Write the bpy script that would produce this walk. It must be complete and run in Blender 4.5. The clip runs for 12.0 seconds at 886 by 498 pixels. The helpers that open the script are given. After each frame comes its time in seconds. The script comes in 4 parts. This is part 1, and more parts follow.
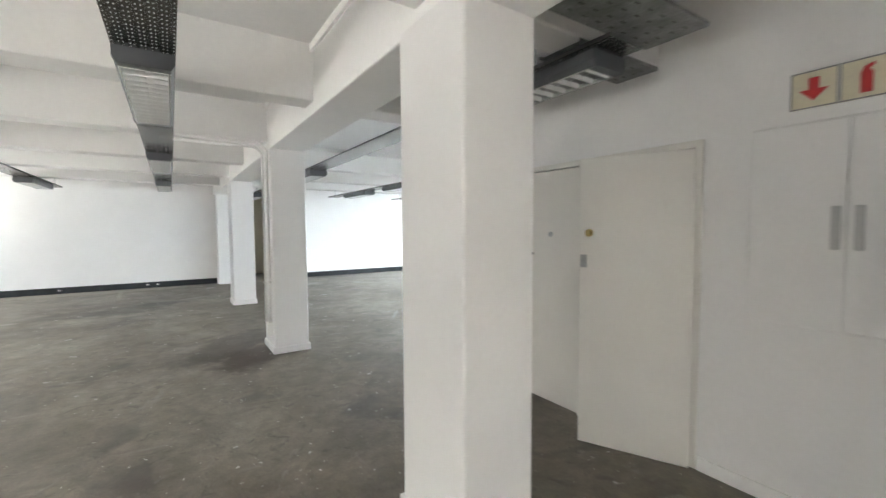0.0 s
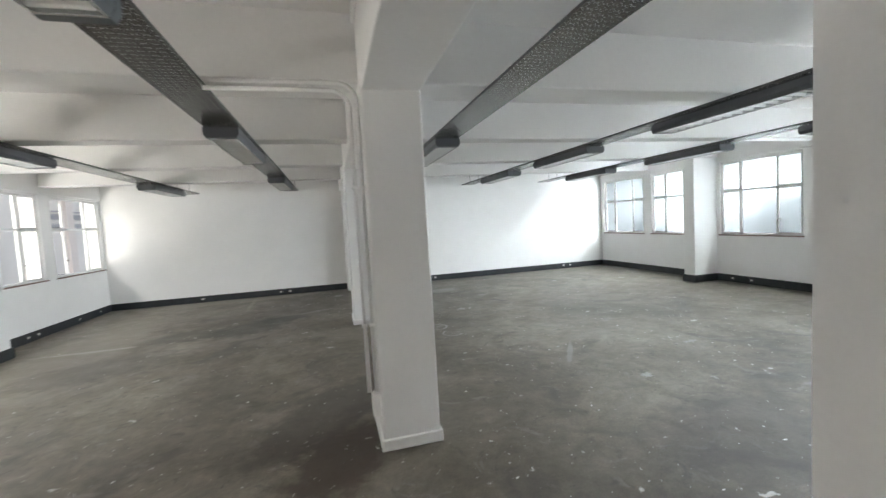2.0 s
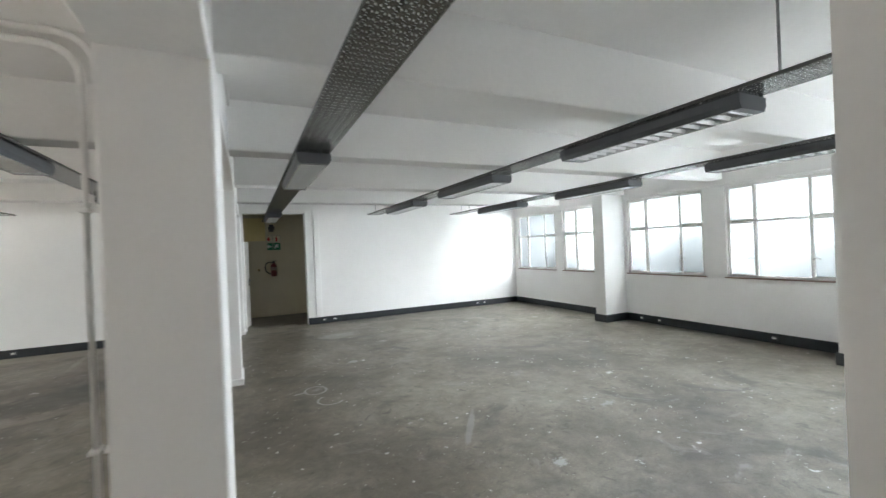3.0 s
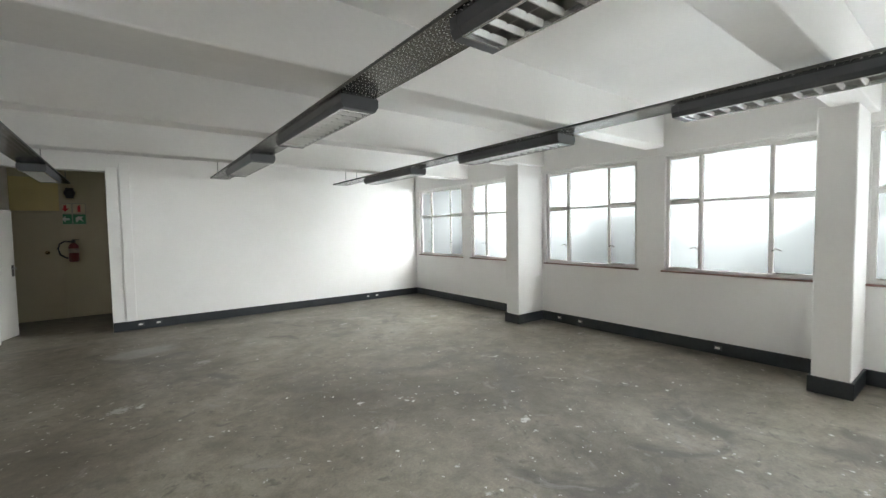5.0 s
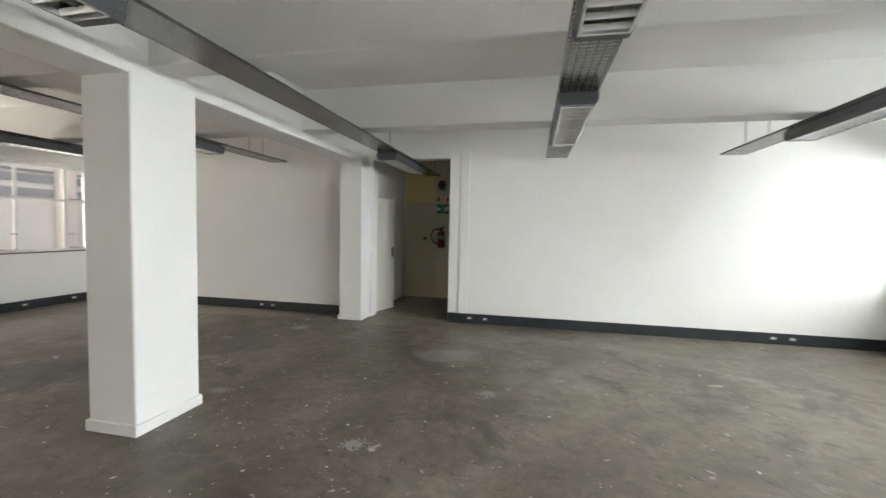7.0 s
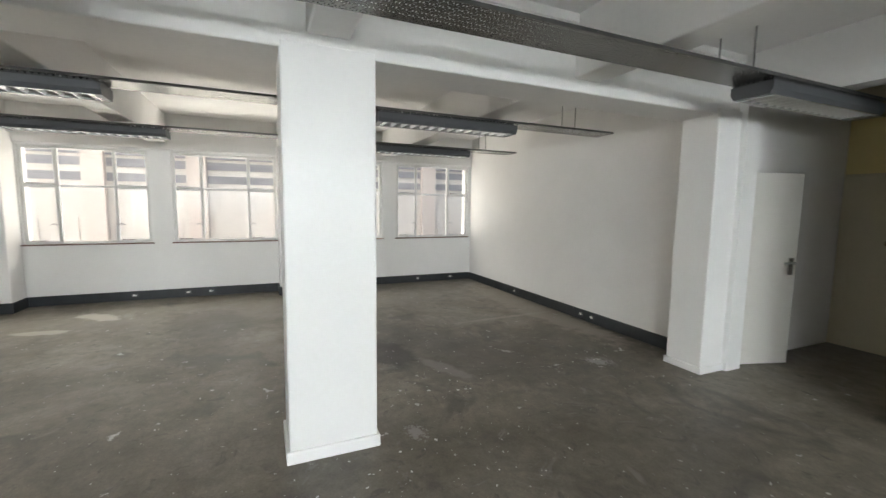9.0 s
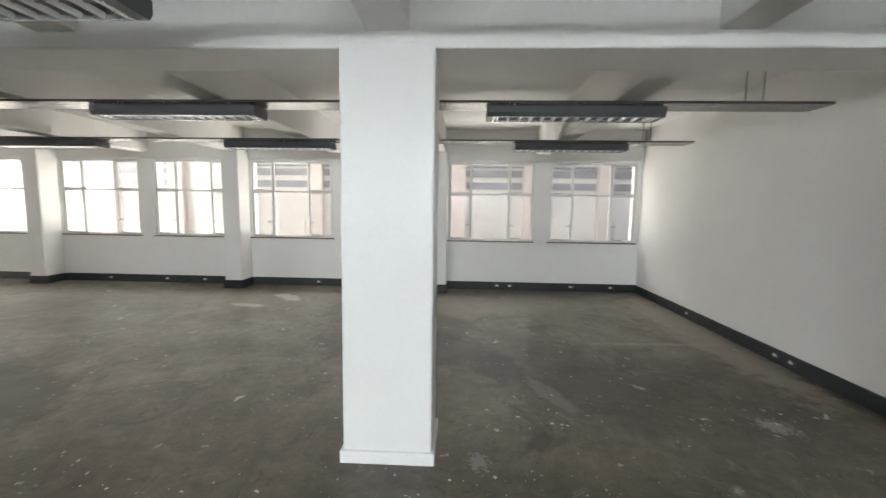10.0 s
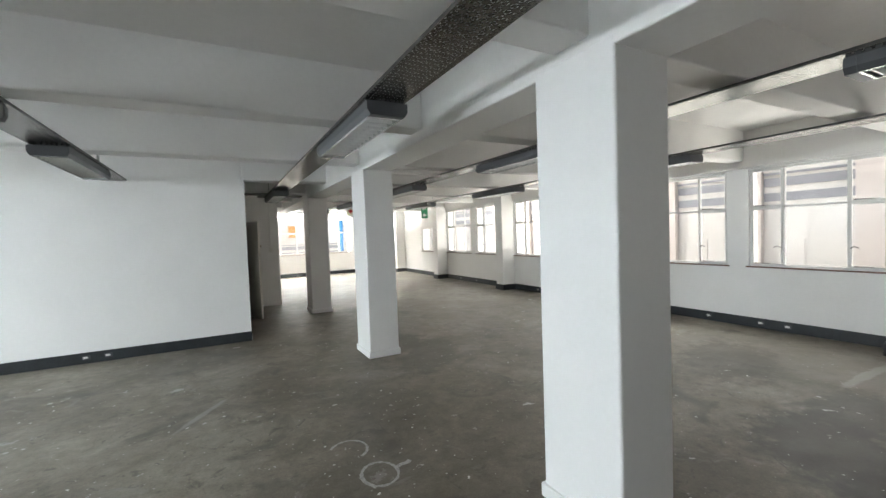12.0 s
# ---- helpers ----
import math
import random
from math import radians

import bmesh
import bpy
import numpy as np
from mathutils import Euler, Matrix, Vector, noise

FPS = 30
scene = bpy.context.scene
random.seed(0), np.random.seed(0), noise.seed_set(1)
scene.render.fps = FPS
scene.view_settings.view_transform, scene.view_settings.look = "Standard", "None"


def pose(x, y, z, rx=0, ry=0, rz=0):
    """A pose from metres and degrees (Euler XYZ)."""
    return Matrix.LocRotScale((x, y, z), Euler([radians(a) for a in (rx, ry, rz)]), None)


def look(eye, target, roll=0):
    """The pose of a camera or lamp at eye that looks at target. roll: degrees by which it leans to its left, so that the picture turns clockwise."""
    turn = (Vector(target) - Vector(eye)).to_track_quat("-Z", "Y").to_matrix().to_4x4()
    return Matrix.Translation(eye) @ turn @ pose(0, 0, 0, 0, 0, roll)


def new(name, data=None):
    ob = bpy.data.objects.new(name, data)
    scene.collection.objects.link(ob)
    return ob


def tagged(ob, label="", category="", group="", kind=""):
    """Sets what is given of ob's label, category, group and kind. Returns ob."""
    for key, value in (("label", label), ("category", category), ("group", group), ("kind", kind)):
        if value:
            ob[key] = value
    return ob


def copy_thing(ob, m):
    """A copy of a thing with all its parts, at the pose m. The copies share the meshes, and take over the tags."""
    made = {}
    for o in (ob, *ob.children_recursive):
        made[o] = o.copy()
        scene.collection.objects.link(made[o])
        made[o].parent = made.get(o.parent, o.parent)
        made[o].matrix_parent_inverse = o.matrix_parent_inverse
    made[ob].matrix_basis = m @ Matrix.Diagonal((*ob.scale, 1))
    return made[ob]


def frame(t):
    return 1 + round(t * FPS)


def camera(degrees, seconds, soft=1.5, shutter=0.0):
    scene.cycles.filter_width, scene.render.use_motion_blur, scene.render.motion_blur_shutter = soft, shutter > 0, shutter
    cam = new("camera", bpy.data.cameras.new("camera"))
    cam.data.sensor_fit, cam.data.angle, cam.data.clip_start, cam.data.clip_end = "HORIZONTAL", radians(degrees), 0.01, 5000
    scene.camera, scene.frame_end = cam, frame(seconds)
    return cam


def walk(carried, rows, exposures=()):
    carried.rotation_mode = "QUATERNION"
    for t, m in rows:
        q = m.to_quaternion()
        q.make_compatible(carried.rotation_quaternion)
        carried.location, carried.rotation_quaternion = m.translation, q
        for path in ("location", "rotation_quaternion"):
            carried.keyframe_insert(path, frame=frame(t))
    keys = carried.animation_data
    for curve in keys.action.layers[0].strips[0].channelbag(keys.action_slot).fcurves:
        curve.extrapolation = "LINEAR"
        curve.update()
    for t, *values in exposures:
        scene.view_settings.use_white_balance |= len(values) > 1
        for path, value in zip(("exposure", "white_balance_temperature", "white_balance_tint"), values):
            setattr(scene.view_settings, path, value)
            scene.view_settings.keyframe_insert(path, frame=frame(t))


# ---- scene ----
cam = camera(94.2, 12.0, soft=1.4, shutter=0.25)
PATH = [
    (0, (-0.372, -0.482, 1.57), (0.728, 1.185, 1.468), -0.3),
    (0.5, (-0.244, 0.188, 1.601), (0.509, 2.037, 1.492), -0.5),
    (1, (-0.112, 0.797, 1.621), (0.195, 2.767, 1.47), -0.7),
    (1.5, (0.111, 1.443, 1.634), (0.341, 3.423, 1.477), -2.1),
    (2, (0.414, 2.025, 1.626), (0.928, 3.953, 1.492), -3.3),
    (2.5, (0.835, 2.472, 1.685), (1.462, 4.371, 1.656), -3.3),
    (3, (1.187, 2.87, 1.68), (2.052, 4.673, 1.677), -2.4),
    (3.5, (1.681, 3.287, 1.623), (2.74, 4.984, 1.605), -2.2),
    (5.3, (2.978, 4.751, 1.61), (4.185, 6.342, 1.503), -0.9),
    (5.5, (3.135, 4.974, 1.61), (4.176, 6.677, 1.494), -1.0),
    (6, (3.444, 5.484, 1.63), (4.065, 7.383, 1.545), 0.0),
    (6.5, (3.677, 5.985, 1.560), (3.831, 7.978, 1.481), 1.1),
    (7, (3.807, 6.575, 1.535), (3.381, 8.526, 1.430), 1.1),
    (7.5, (3.880, 7.107, 1.580), (2.937, 8.866, 1.453), 0.8),
    (9.5, (3.65, 9.267, 1.65), (1.7, 9.655, 1.435), 0.7),
    (10, (3.556, 9.636, 1.647), (1.568, 9.551, 1.44), 0.8),
    (10.5, (3.401, 10.019, 1.654), (1.519, 9.378, 1.438), 0.6),
    (11, (3.283, 10.381, 1.683), (1.676, 9.207, 1.488), -0.1),
    (11.5, (3.08, 10.551, 1.65), (1.878, 8.959, 1.503), -0.7),
    (12, (2.801, 10.844, 1.66), (1.853, 9.085, 1.586), -2.0),
]
walk(cam, [(t, look(eye, target, roll)) for t, eye, target, roll in PATH],
     exposures=[(0, 1.05, 6250, 8), (0.5, 0.85, 6300, 8), (1, 0.43, 6400, 8), (1.5, 0.30, 6400, 8), (2.0, 0.42, 6350, 8), (2.5, 0.45, 6400, 8), (3.0, 0.42, 6450, 8), (3.5, 0.2, 6550, 8),
                (5.5, 0.10, 7000, 9), (6.5, 0.10, 7350, 10), (7.0, 0.15, 6950, 9), (7.5, 0.2, 6850, 9), (9.5, 0.05, 6700, 8), (10.5, -0.08, 6600, 8), (12, -0.02, 6450, 7)])

# ---- plan, in metres ----
XW, XE, YS, YN = -4.62, 8.50, -8.00, 13.10      # inner faces of the outer walls
CEIL, CROSS, MAIN = 3.12, 2.65, 2.55            # ceiling, soffits of cross beams and main beam
SILL, HEAD, WALL = 1.00, 2.525, 0.28            # windows and wall thickness
W_SILL, W_HEAD = 0.975, 2.505                   # windows of the west wall
BAY, COL_Y = 3.985, 9.19                        # column spacing, centre of the third column
CX0, CX1 = 0.668, 1.088                         # column faces
CORE_X, CORE_Y = 2.42, 3.33                     # corner of the core

# ---- world and large lights ----
world = bpy.data.worlds.new("sky")
scene.world = world
world.use_nodes = True
wn = world.node_tree.nodes
sky = wn.new("ShaderNodeTexSky")
sky.sky_type, sky.sun_disc = "NISHITA", False
sky.sun_elevation, sky.sun_rotation = radians(66), radians(171)
sky.air_density, sky.dust_density = 1.0, 2.5
wn["Background"].inputs["Strength"].default_value = 0.15
world.node_tree.links.new(sky.outputs["Color"], wn["Background"].inputs["Color"])

sun_data = bpy.data.lights.new("sun", "SUN")
sun_data.energy, sun_data.angle, sun_data.color = 5.0, radians(0.6), (1.0, 0.95, 0.86)
sun = new("sun", sun_data)
SUN_FROM = Vector((math.sin(radians(171)) * math.cos(radians(66)), math.cos(radians(171)) * math.cos(radians(66)), math.sin(radians(66))))
sun.matrix_world = look(SUN_FROM * 40, (0, 0, 0))


def outside_lamp(name, eye, target, width, height, watts, colour):
    data = bpy.data.lights.new(name, "AREA")
    data.shape, data.size, data.size_y = "RECTANGLE", width, height
    data.energy, data.color = watts, colour
    lamp = new(name, data)
    lamp.matrix_world = look(eye, target)
    return lamp


# added area lamps standing in for open sky over the streets on three sides
outside_lamp("sky_light_west", (XW - 2.2, 3.1, 3.9), (1.5, 3.1, 0.9), 17.2, 2.0, 700, (1.0, 0.955, 0.905))
# added lamp below the sills, for light bounced up from the street
outside_lamp("street_bounce_west", (XW - 2.3, 3.1, -0.5), (2.0, 3.1, 2.6), 17.2, 2.6, 1300, (1.0, 0.945, 0.885))
outside_lamp("sky_light_east", (XE + 1.05, 7.55, 2.6), (XE - 3.0, 7.55, 0.0), 8.7, 2.8, 2700, (0.87, 0.94, 1.0))
# added low lamp, lifts the ceiling by the east windows
outside_lamp("street_bounce_east", (XE + 1.1, 7.4, -0.1), (XE - 3.0, 7.4, 2.9), 8.2, 1.4, 900, (0.87, 0.94, 1.0))
# unseen fill lamp above the street, only brightens the office front
outside_lamp("office_front_fill", (XW - 1.2, 12.0, 7.5), (-11.5, 12.0, 1.0), 52.0, 2.5, 950, (1.0, 0.97, 0.95))
outside_lamp("sky_light_south", (-1.2, YS - 2.0, 3.9), (-1.2, 0.0, 0.6), 6.5, 2.0, 2300, (1.0, 0.98, 0.96))
# added low lamp, stands for sunlit street bounce at the south end
outside_lamp("street_bounce_south", (-1.2, YS - 1.7, -0.1), (-1.2, 0.0, 3.4), 6.5, 1.3, 12500, (1.0, 0.97, 0.94))
# unseen fill lamp, whitens the shaded shop front
outside_lamp("shop_front_fill", (-1.2, YS - 2.4, 7.5), (-1.2, -22.0, 1.0), 22.0, 2.5, 2800, (1.0, 0.98, 0.96))


# ---- materials ----
def mat(name, colour, rough=0.5, metal=0.0, noise_scale=6.0, vary=0.06, fine=60.0, bump=0.05, fine_vary=0.04, bump_dist=0.01):
    """A plain surface with variation at two scales and a little relief."""
    m = bpy.data.materials.new(name)
    m.use_nodes = True
    n, l = m.node_tree.nodes, m.node_tree.links
    b = n["Principled BSDF"]
    b.inputs["Roughness"].default_value, b.inputs["Metallic"].default_value = rough, metal
    tc = n.new("ShaderNodeTexCoord")
    big, small = n.new("ShaderNodeTexNoise"), n.new("ShaderNodeTexNoise")
    big.inputs["Scale"].default_value, small.inputs["Scale"].default_value = noise_scale, fine
    big.inputs["Detail"].default_value = 5
    for t in (big, small):
        l.new(tc.outputs["Object"], t.inputs["Vector"])
    last = None
    for t, v in ((big, vary), (small, fine_vary)):
        mr = n.new("ShaderNodeMapRange")
        mr.inputs["From Min"].default_value, mr.inputs["From Max"].default_value = 0.25, 0.75
        mr.inputs["To Min"].default_value, mr.inputs["To Max"].default_value = 1 - v, 1 + v
        l.new(t.outputs["Fac"], mr.inputs["Value"])
        if last is None:
            last = mr.outputs["Result"]
        else:
            mu = n.new("ShaderNodeMath")
            mu.operation = "MULTIPLY"
            l.new(last, mu.inputs[0]), l.new(mr.outputs["Result"], mu.inputs[1])
            last = mu.outputs[0]
    vm = n.new("ShaderNodeVectorMath")
    vm.operation = "SCALE"
    vm.inputs[0].default_value = colour
    l.new(last, vm.inputs["Scale"])
    l.new(vm.outputs[0], b.inputs["Base Color"])
    if bump:
        bp = n.new("ShaderNodeBump")
        bp.inputs["Strength"].default_value, bp.inputs["Distance"].default_value = bump, bump_dist
        l.new(big.outputs["Fac"], bp.inputs["Height"])
        l.new(bp.outputs[0], b.inputs["Normal"])
    return m


PAINT = mat("white_wall_paint", (0.855, 0.845, 0.83), 0.45, noise_scale=2.2, vary=0.02, fine=35, bump=0.12, fine_vary=0.012)
CEILING = mat("white_ceiling_paint", (0.85, 0.84, 0.825), 0.6, noise_scale=1.6, vary=0.03, fine=30, bump=0.15, fine_vary=0.015)
COLUMN = mat("white_gloss_paint", (0.82, 0.81, 0.80), 0.32, noise_scale=3.0, vary=0.015, fine=40, bump=0.10, fine_vary=0.01)
SKIRT = mat("black_skirting_paint", (0.022, 0.026, 0.030), 0.42, noise_scale=5, vary=0.3, fine=50, bump=0.1, fine_vary=0.2)
DOOR = mat("cream_door_paint", (0.80, 0.775, 0.725), 0.4, noise_scale=2.5, vary=0.02, fine=40, bump=0.05, fine_vary=0.008)
STEEL = mat("white_steel_frame_paint", (0.78, 0.77, 0.75), 0.4, noise_scale=9, vary=0.06, bump=0.06)
SILLM = mat("brown_sill_tile", (0.16, 0.085, 0.062), 0.45, noise_scale=10, vary=0.25)
GREY = mat("grey_lamp_enamel", (0.075, 0.080, 0.086), 0.42, noise_scale=5, vary=0.1)
# dimmed metal: the shade inside the lamp housing is in this colour
ALU = mat("shaded_aluminium", (0.36, 0.365, 0.37), 0.30, 1.0, noise_scale=8, vary=0.06, bump=0.0)
LOUVRE = mat("satin_louvre_aluminium", (0.74, 0.75, 0.75), 0.24, 0.8, noise_scale=8, vary=0.06, bump=0.0)
DULL = mat("weathered_galvanised_sheet", (0.23, 0.24, 0.225), 0.5, 0.7, noise_scale=7, vary=0.4, fine=60, fine_vary=0.2)
BLADE = mat("satin_blade_aluminium", (0.72, 0.73, 0.73), 0.30, 0.8, noise_scale=8, vary=0.08, bump=0.0)
GALV = mat("dull_galvanised_steel", (0.30, 0.30, 0.29), 0.42, 0.9, noise_scale=14, vary=0.3, fine=90, fine_vary=0.15)
IRON = mat("dark_window_iron", (0.10, 0.09, 0.08), 0.45, 0.6, noise_scale=20, vary=0.2)
EDGE = mat("dull_dark_steel_edge", (0.085, 0.085, 0.082), 0.5, 0.6, noise_scale=12, vary=0.3)
BRASS = mat("worn_brass", (0.55, 0.44, 0.20), 0.25, 1.0, noise_scale=20, vary=0.15)
CHROME = mat("grey_chrome", (0.42, 0.42, 0.42), 0.3, 1.0, noise_scale=20, vary=0.1)
PLASTIC = mat("white_socket_plastic", (0.78, 0.77, 0.73), 0.35, noise_scale=15, vary=0.04)
DARKPL = mat("dark_plastic", (0.03, 0.03, 0.032), 0.4, noise_scale=12, vary=0.2)
RED = mat("signal_red", (0.50, 0.022, 0.025), 0.4, noise_scale=12, vary=0.1)
CREAM = mat("cream_sign_board", (0.72, 0.67, 0.50), 0.5, noise_scale=8, vary=0.06)
GREEN = mat("safety_green", (0.012, 0.20, 0.085), 0.45, noise_scale=8, vary=0.08)
SIGNWH = mat("sign_white", (0.80, 0.80, 0.76), 0.5, noise_scale=8, vary=0.04)
# warm lobby light is put into this paint, no lamp stands there
LOBBY = mat("warm_glow_lobby_paint", (0.62, 0.56, 0.41), 0.5, noise_scale=1.5, vary=0.04)
# yellow of unseen lamp light over the lobby door, held in the colour
YELLOW = mat("warm_glow_panel", (0.78, 0.66, 0.32), 0.5, noise_scale=2, vary=0.06)
CHALK = mat("white_chalk", (0.42, 0.41, 0.39), 0.9, noise_scale=30, vary=0.3, fine=140, fine_vary=0.3)
SPLASH = mat("dried_white_paint", (0.66, 0.65, 0.62), 0.6, noise_scale=40, vary=0.2)
FACADE_W = mat("weathered_facade_plaster", (0.80, 0.745, 0.70), 0.8, noise_scale=0.5, vary=0.15, fine=8)
FACADE_P = mat("pink_facade_plaster", (0.79, 0.69, 0.635), 0.8, noise_scale=0.5, vary=0.12, fine=8)
FACADE_E = mat("grey_facade_render", (0.55, 0.57, 0.59), 0.8, noise_scale=0.5, vary=0.15, fine=8)
# grey lightened to take in the haze before the bands
SLATE = mat("hazed_facade_louvre", (0.33, 0.32, 0.34), 0.5, noise_scale=1.0, vary=0.2)
ASPHALT = mat("street_asphalt", (0.05, 0.05, 0.05), 0.9, noise_scale=1.0, vary=0.25)
BLUE = mat("blue_facade_paint", (0.05, 0.22, 0.50), 0.6, noise_scale=1.0, vary=0.1)
ORANGE = mat("orange_banner", (0.75, 0.22, 0.05), 0.6, noise_scale=1.0, vary=0.1)


def floor_material():
    """Bare grey-brown screed: stains, glue marks, pale areas and spots of white paint."""
    m = bpy.data.materials.new("bare_screed_floor")
    m.use_nodes = True
    n, l = m.node_tree.nodes, m.node_tree.links
    b = n["Principled BSDF"]
    tc = n.new("ShaderNodeTexCoord")

    def tex(scale, detail=6.0, rough=0.6, dist=0.0):
        t = n.new("ShaderNodeTexNoise")
        t.inputs["Scale"].default_value, t.inputs["Detail"].default_value = scale, detail
        t.inputs["Roughness"].default_value, t.inputs["Distortion"].default_value = rough, dist
        l.new(tc.outputs["Object"], t.inputs["Vector"])
        return t.outputs["Fac"]

    def ramp(src, *stops):
        r = n.new("ShaderNodeValToRGB")
        while len(r.color_ramp.elements) < len(stops):
            r.color_ramp.elements.new(0.5)
        for e, (p, c) in zip(r.color_ramp.elements, stops):
            e.position, e.color = p, (*c, 1)
        l.new(src, r.inputs["Fac"])
        return r.outputs["Color"]

    def ramp_down(src, power, inner, outer):
        r = n.new("ShaderNodeMapRange")
        r.interpolation_type = "SMOOTHSTEP"
        r.inputs["From Min"].default_value, r.inputs["From Max"].default_value = inner, outer
        r.inputs["To Min"].default_value, r.inputs["To Max"].default_value = power, 0.0
        l.new(src, r.inputs["Value"])
        return r.outputs["Result"]

    def mix(fac, a, c, blend="MIX"):
        x = n.new("ShaderNodeMix")
        x.data_type, x.blend_type = "RGBA", blend
        for s, v in ((x.inputs["Factor"], fac), (x.inputs["A"], a), (x.inputs["B"], c)):
            if isinstance(v, tuple):
                s.default_value = (*v, 1)
            elif isinstance(v, float):
                s.default_value = v
            else:
                l.new(v, s)
        return x.outputs["Result"]

    base = ramp(tex(0.45, 8, 0.62, 0.6), (0.32, (0.086, 0.073, 0.053)), (0.50, (0.160, 0.140, 0.109)), (0.68, (0.258, 0.233, 0.188)))
    grain = ramp(tex(9.0, 8, 0.7, 0.3), (0.28, (0.74, 0.735, 0.73)), (0.50, (1.0, 1.0, 0.99)), (0.74, (1.25, 1.25, 1.24)))
    c = mix(1.0, base, grain, "MULTIPLY")
    mid = ramp(tex(2.6, 7, 0.68, 0.8), (0.30, (0.76, 0.74, 0.71)), (0.52, (1.0, 1.0, 1.0)), (0.72, (1.22, 1.22, 1.21)))
    c = mix(1.0, c, mid, "MULTIPLY")
    fine = ramp(tex(55.0, 4, 0.7), (0.28, (0.80, 0.80, 0.80)), (0.72, (1.16, 1.16, 1.16)))
    c = mix(1.0, c, fine, "MULTIPLY")
    dark = ramp(tex(1.15, 5, 0.55, 1.2), (0.56, (0, 0, 0)), (0.68, (0.7, 0.7, 0.7)))
    c = mix(dark, c, (0.060, 0.051, 0.044))
    pale = ramp(tex(2.3, 9, 0.72, 1.5), (0.58, (0, 0, 0)), (0.68, (0.6, 0.6, 0.6)))
    c = mix(pale, c, (0.26, 0.245, 0.225))
    marks = ramp(tex(4.2, 6, 0.6, 2.2), (0.60, (0, 0, 0)), (0.67, (0.6, 0.6, 0.6)))
    c = mix(marks, c, (0.062, 0.053, 0.044))
    # scuffs and scratches in two directions
    for turn, scale, gate, col in ((0.6, (1.6, 6.0, 1.0), 0.69, (0.055, 0.048, 0.042)), (-0.9, (1.6, 5.0, 1.0), 0.68, (0.25, 0.235, 0.215)), (2.0, (2.6, 9.0, 1.0), 0.71, (0.05, 0.045, 0.04))):
        mp = n.new("ShaderNodeMapping")
        mp.inputs["Rotation"].default_value, mp.inputs["Scale"].default_value = (0, 0, turn), scale
        l.new(tc.outputs["Object"], mp.inputs["Vector"])
        t = n.new("ShaderNodeTexNoise")
        t.inputs["Scale"].default_value, t.inputs["Detail"].default_value, t.inputs["Distortion"].default_value = 1.0, 7, 0.4
        l.new(mp.outputs[0], t.inputs["Vector"])
        c = mix(ramp(t.outputs["Fac"], (gate, (0, 0, 0)), (gate + 0.06, (0.45, 0.45, 0.45))), c, col)
    # stains, marks and paler strips with places of their own: x, y, half length, half width, turn, strength, colour
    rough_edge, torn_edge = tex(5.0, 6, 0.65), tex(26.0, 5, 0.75)
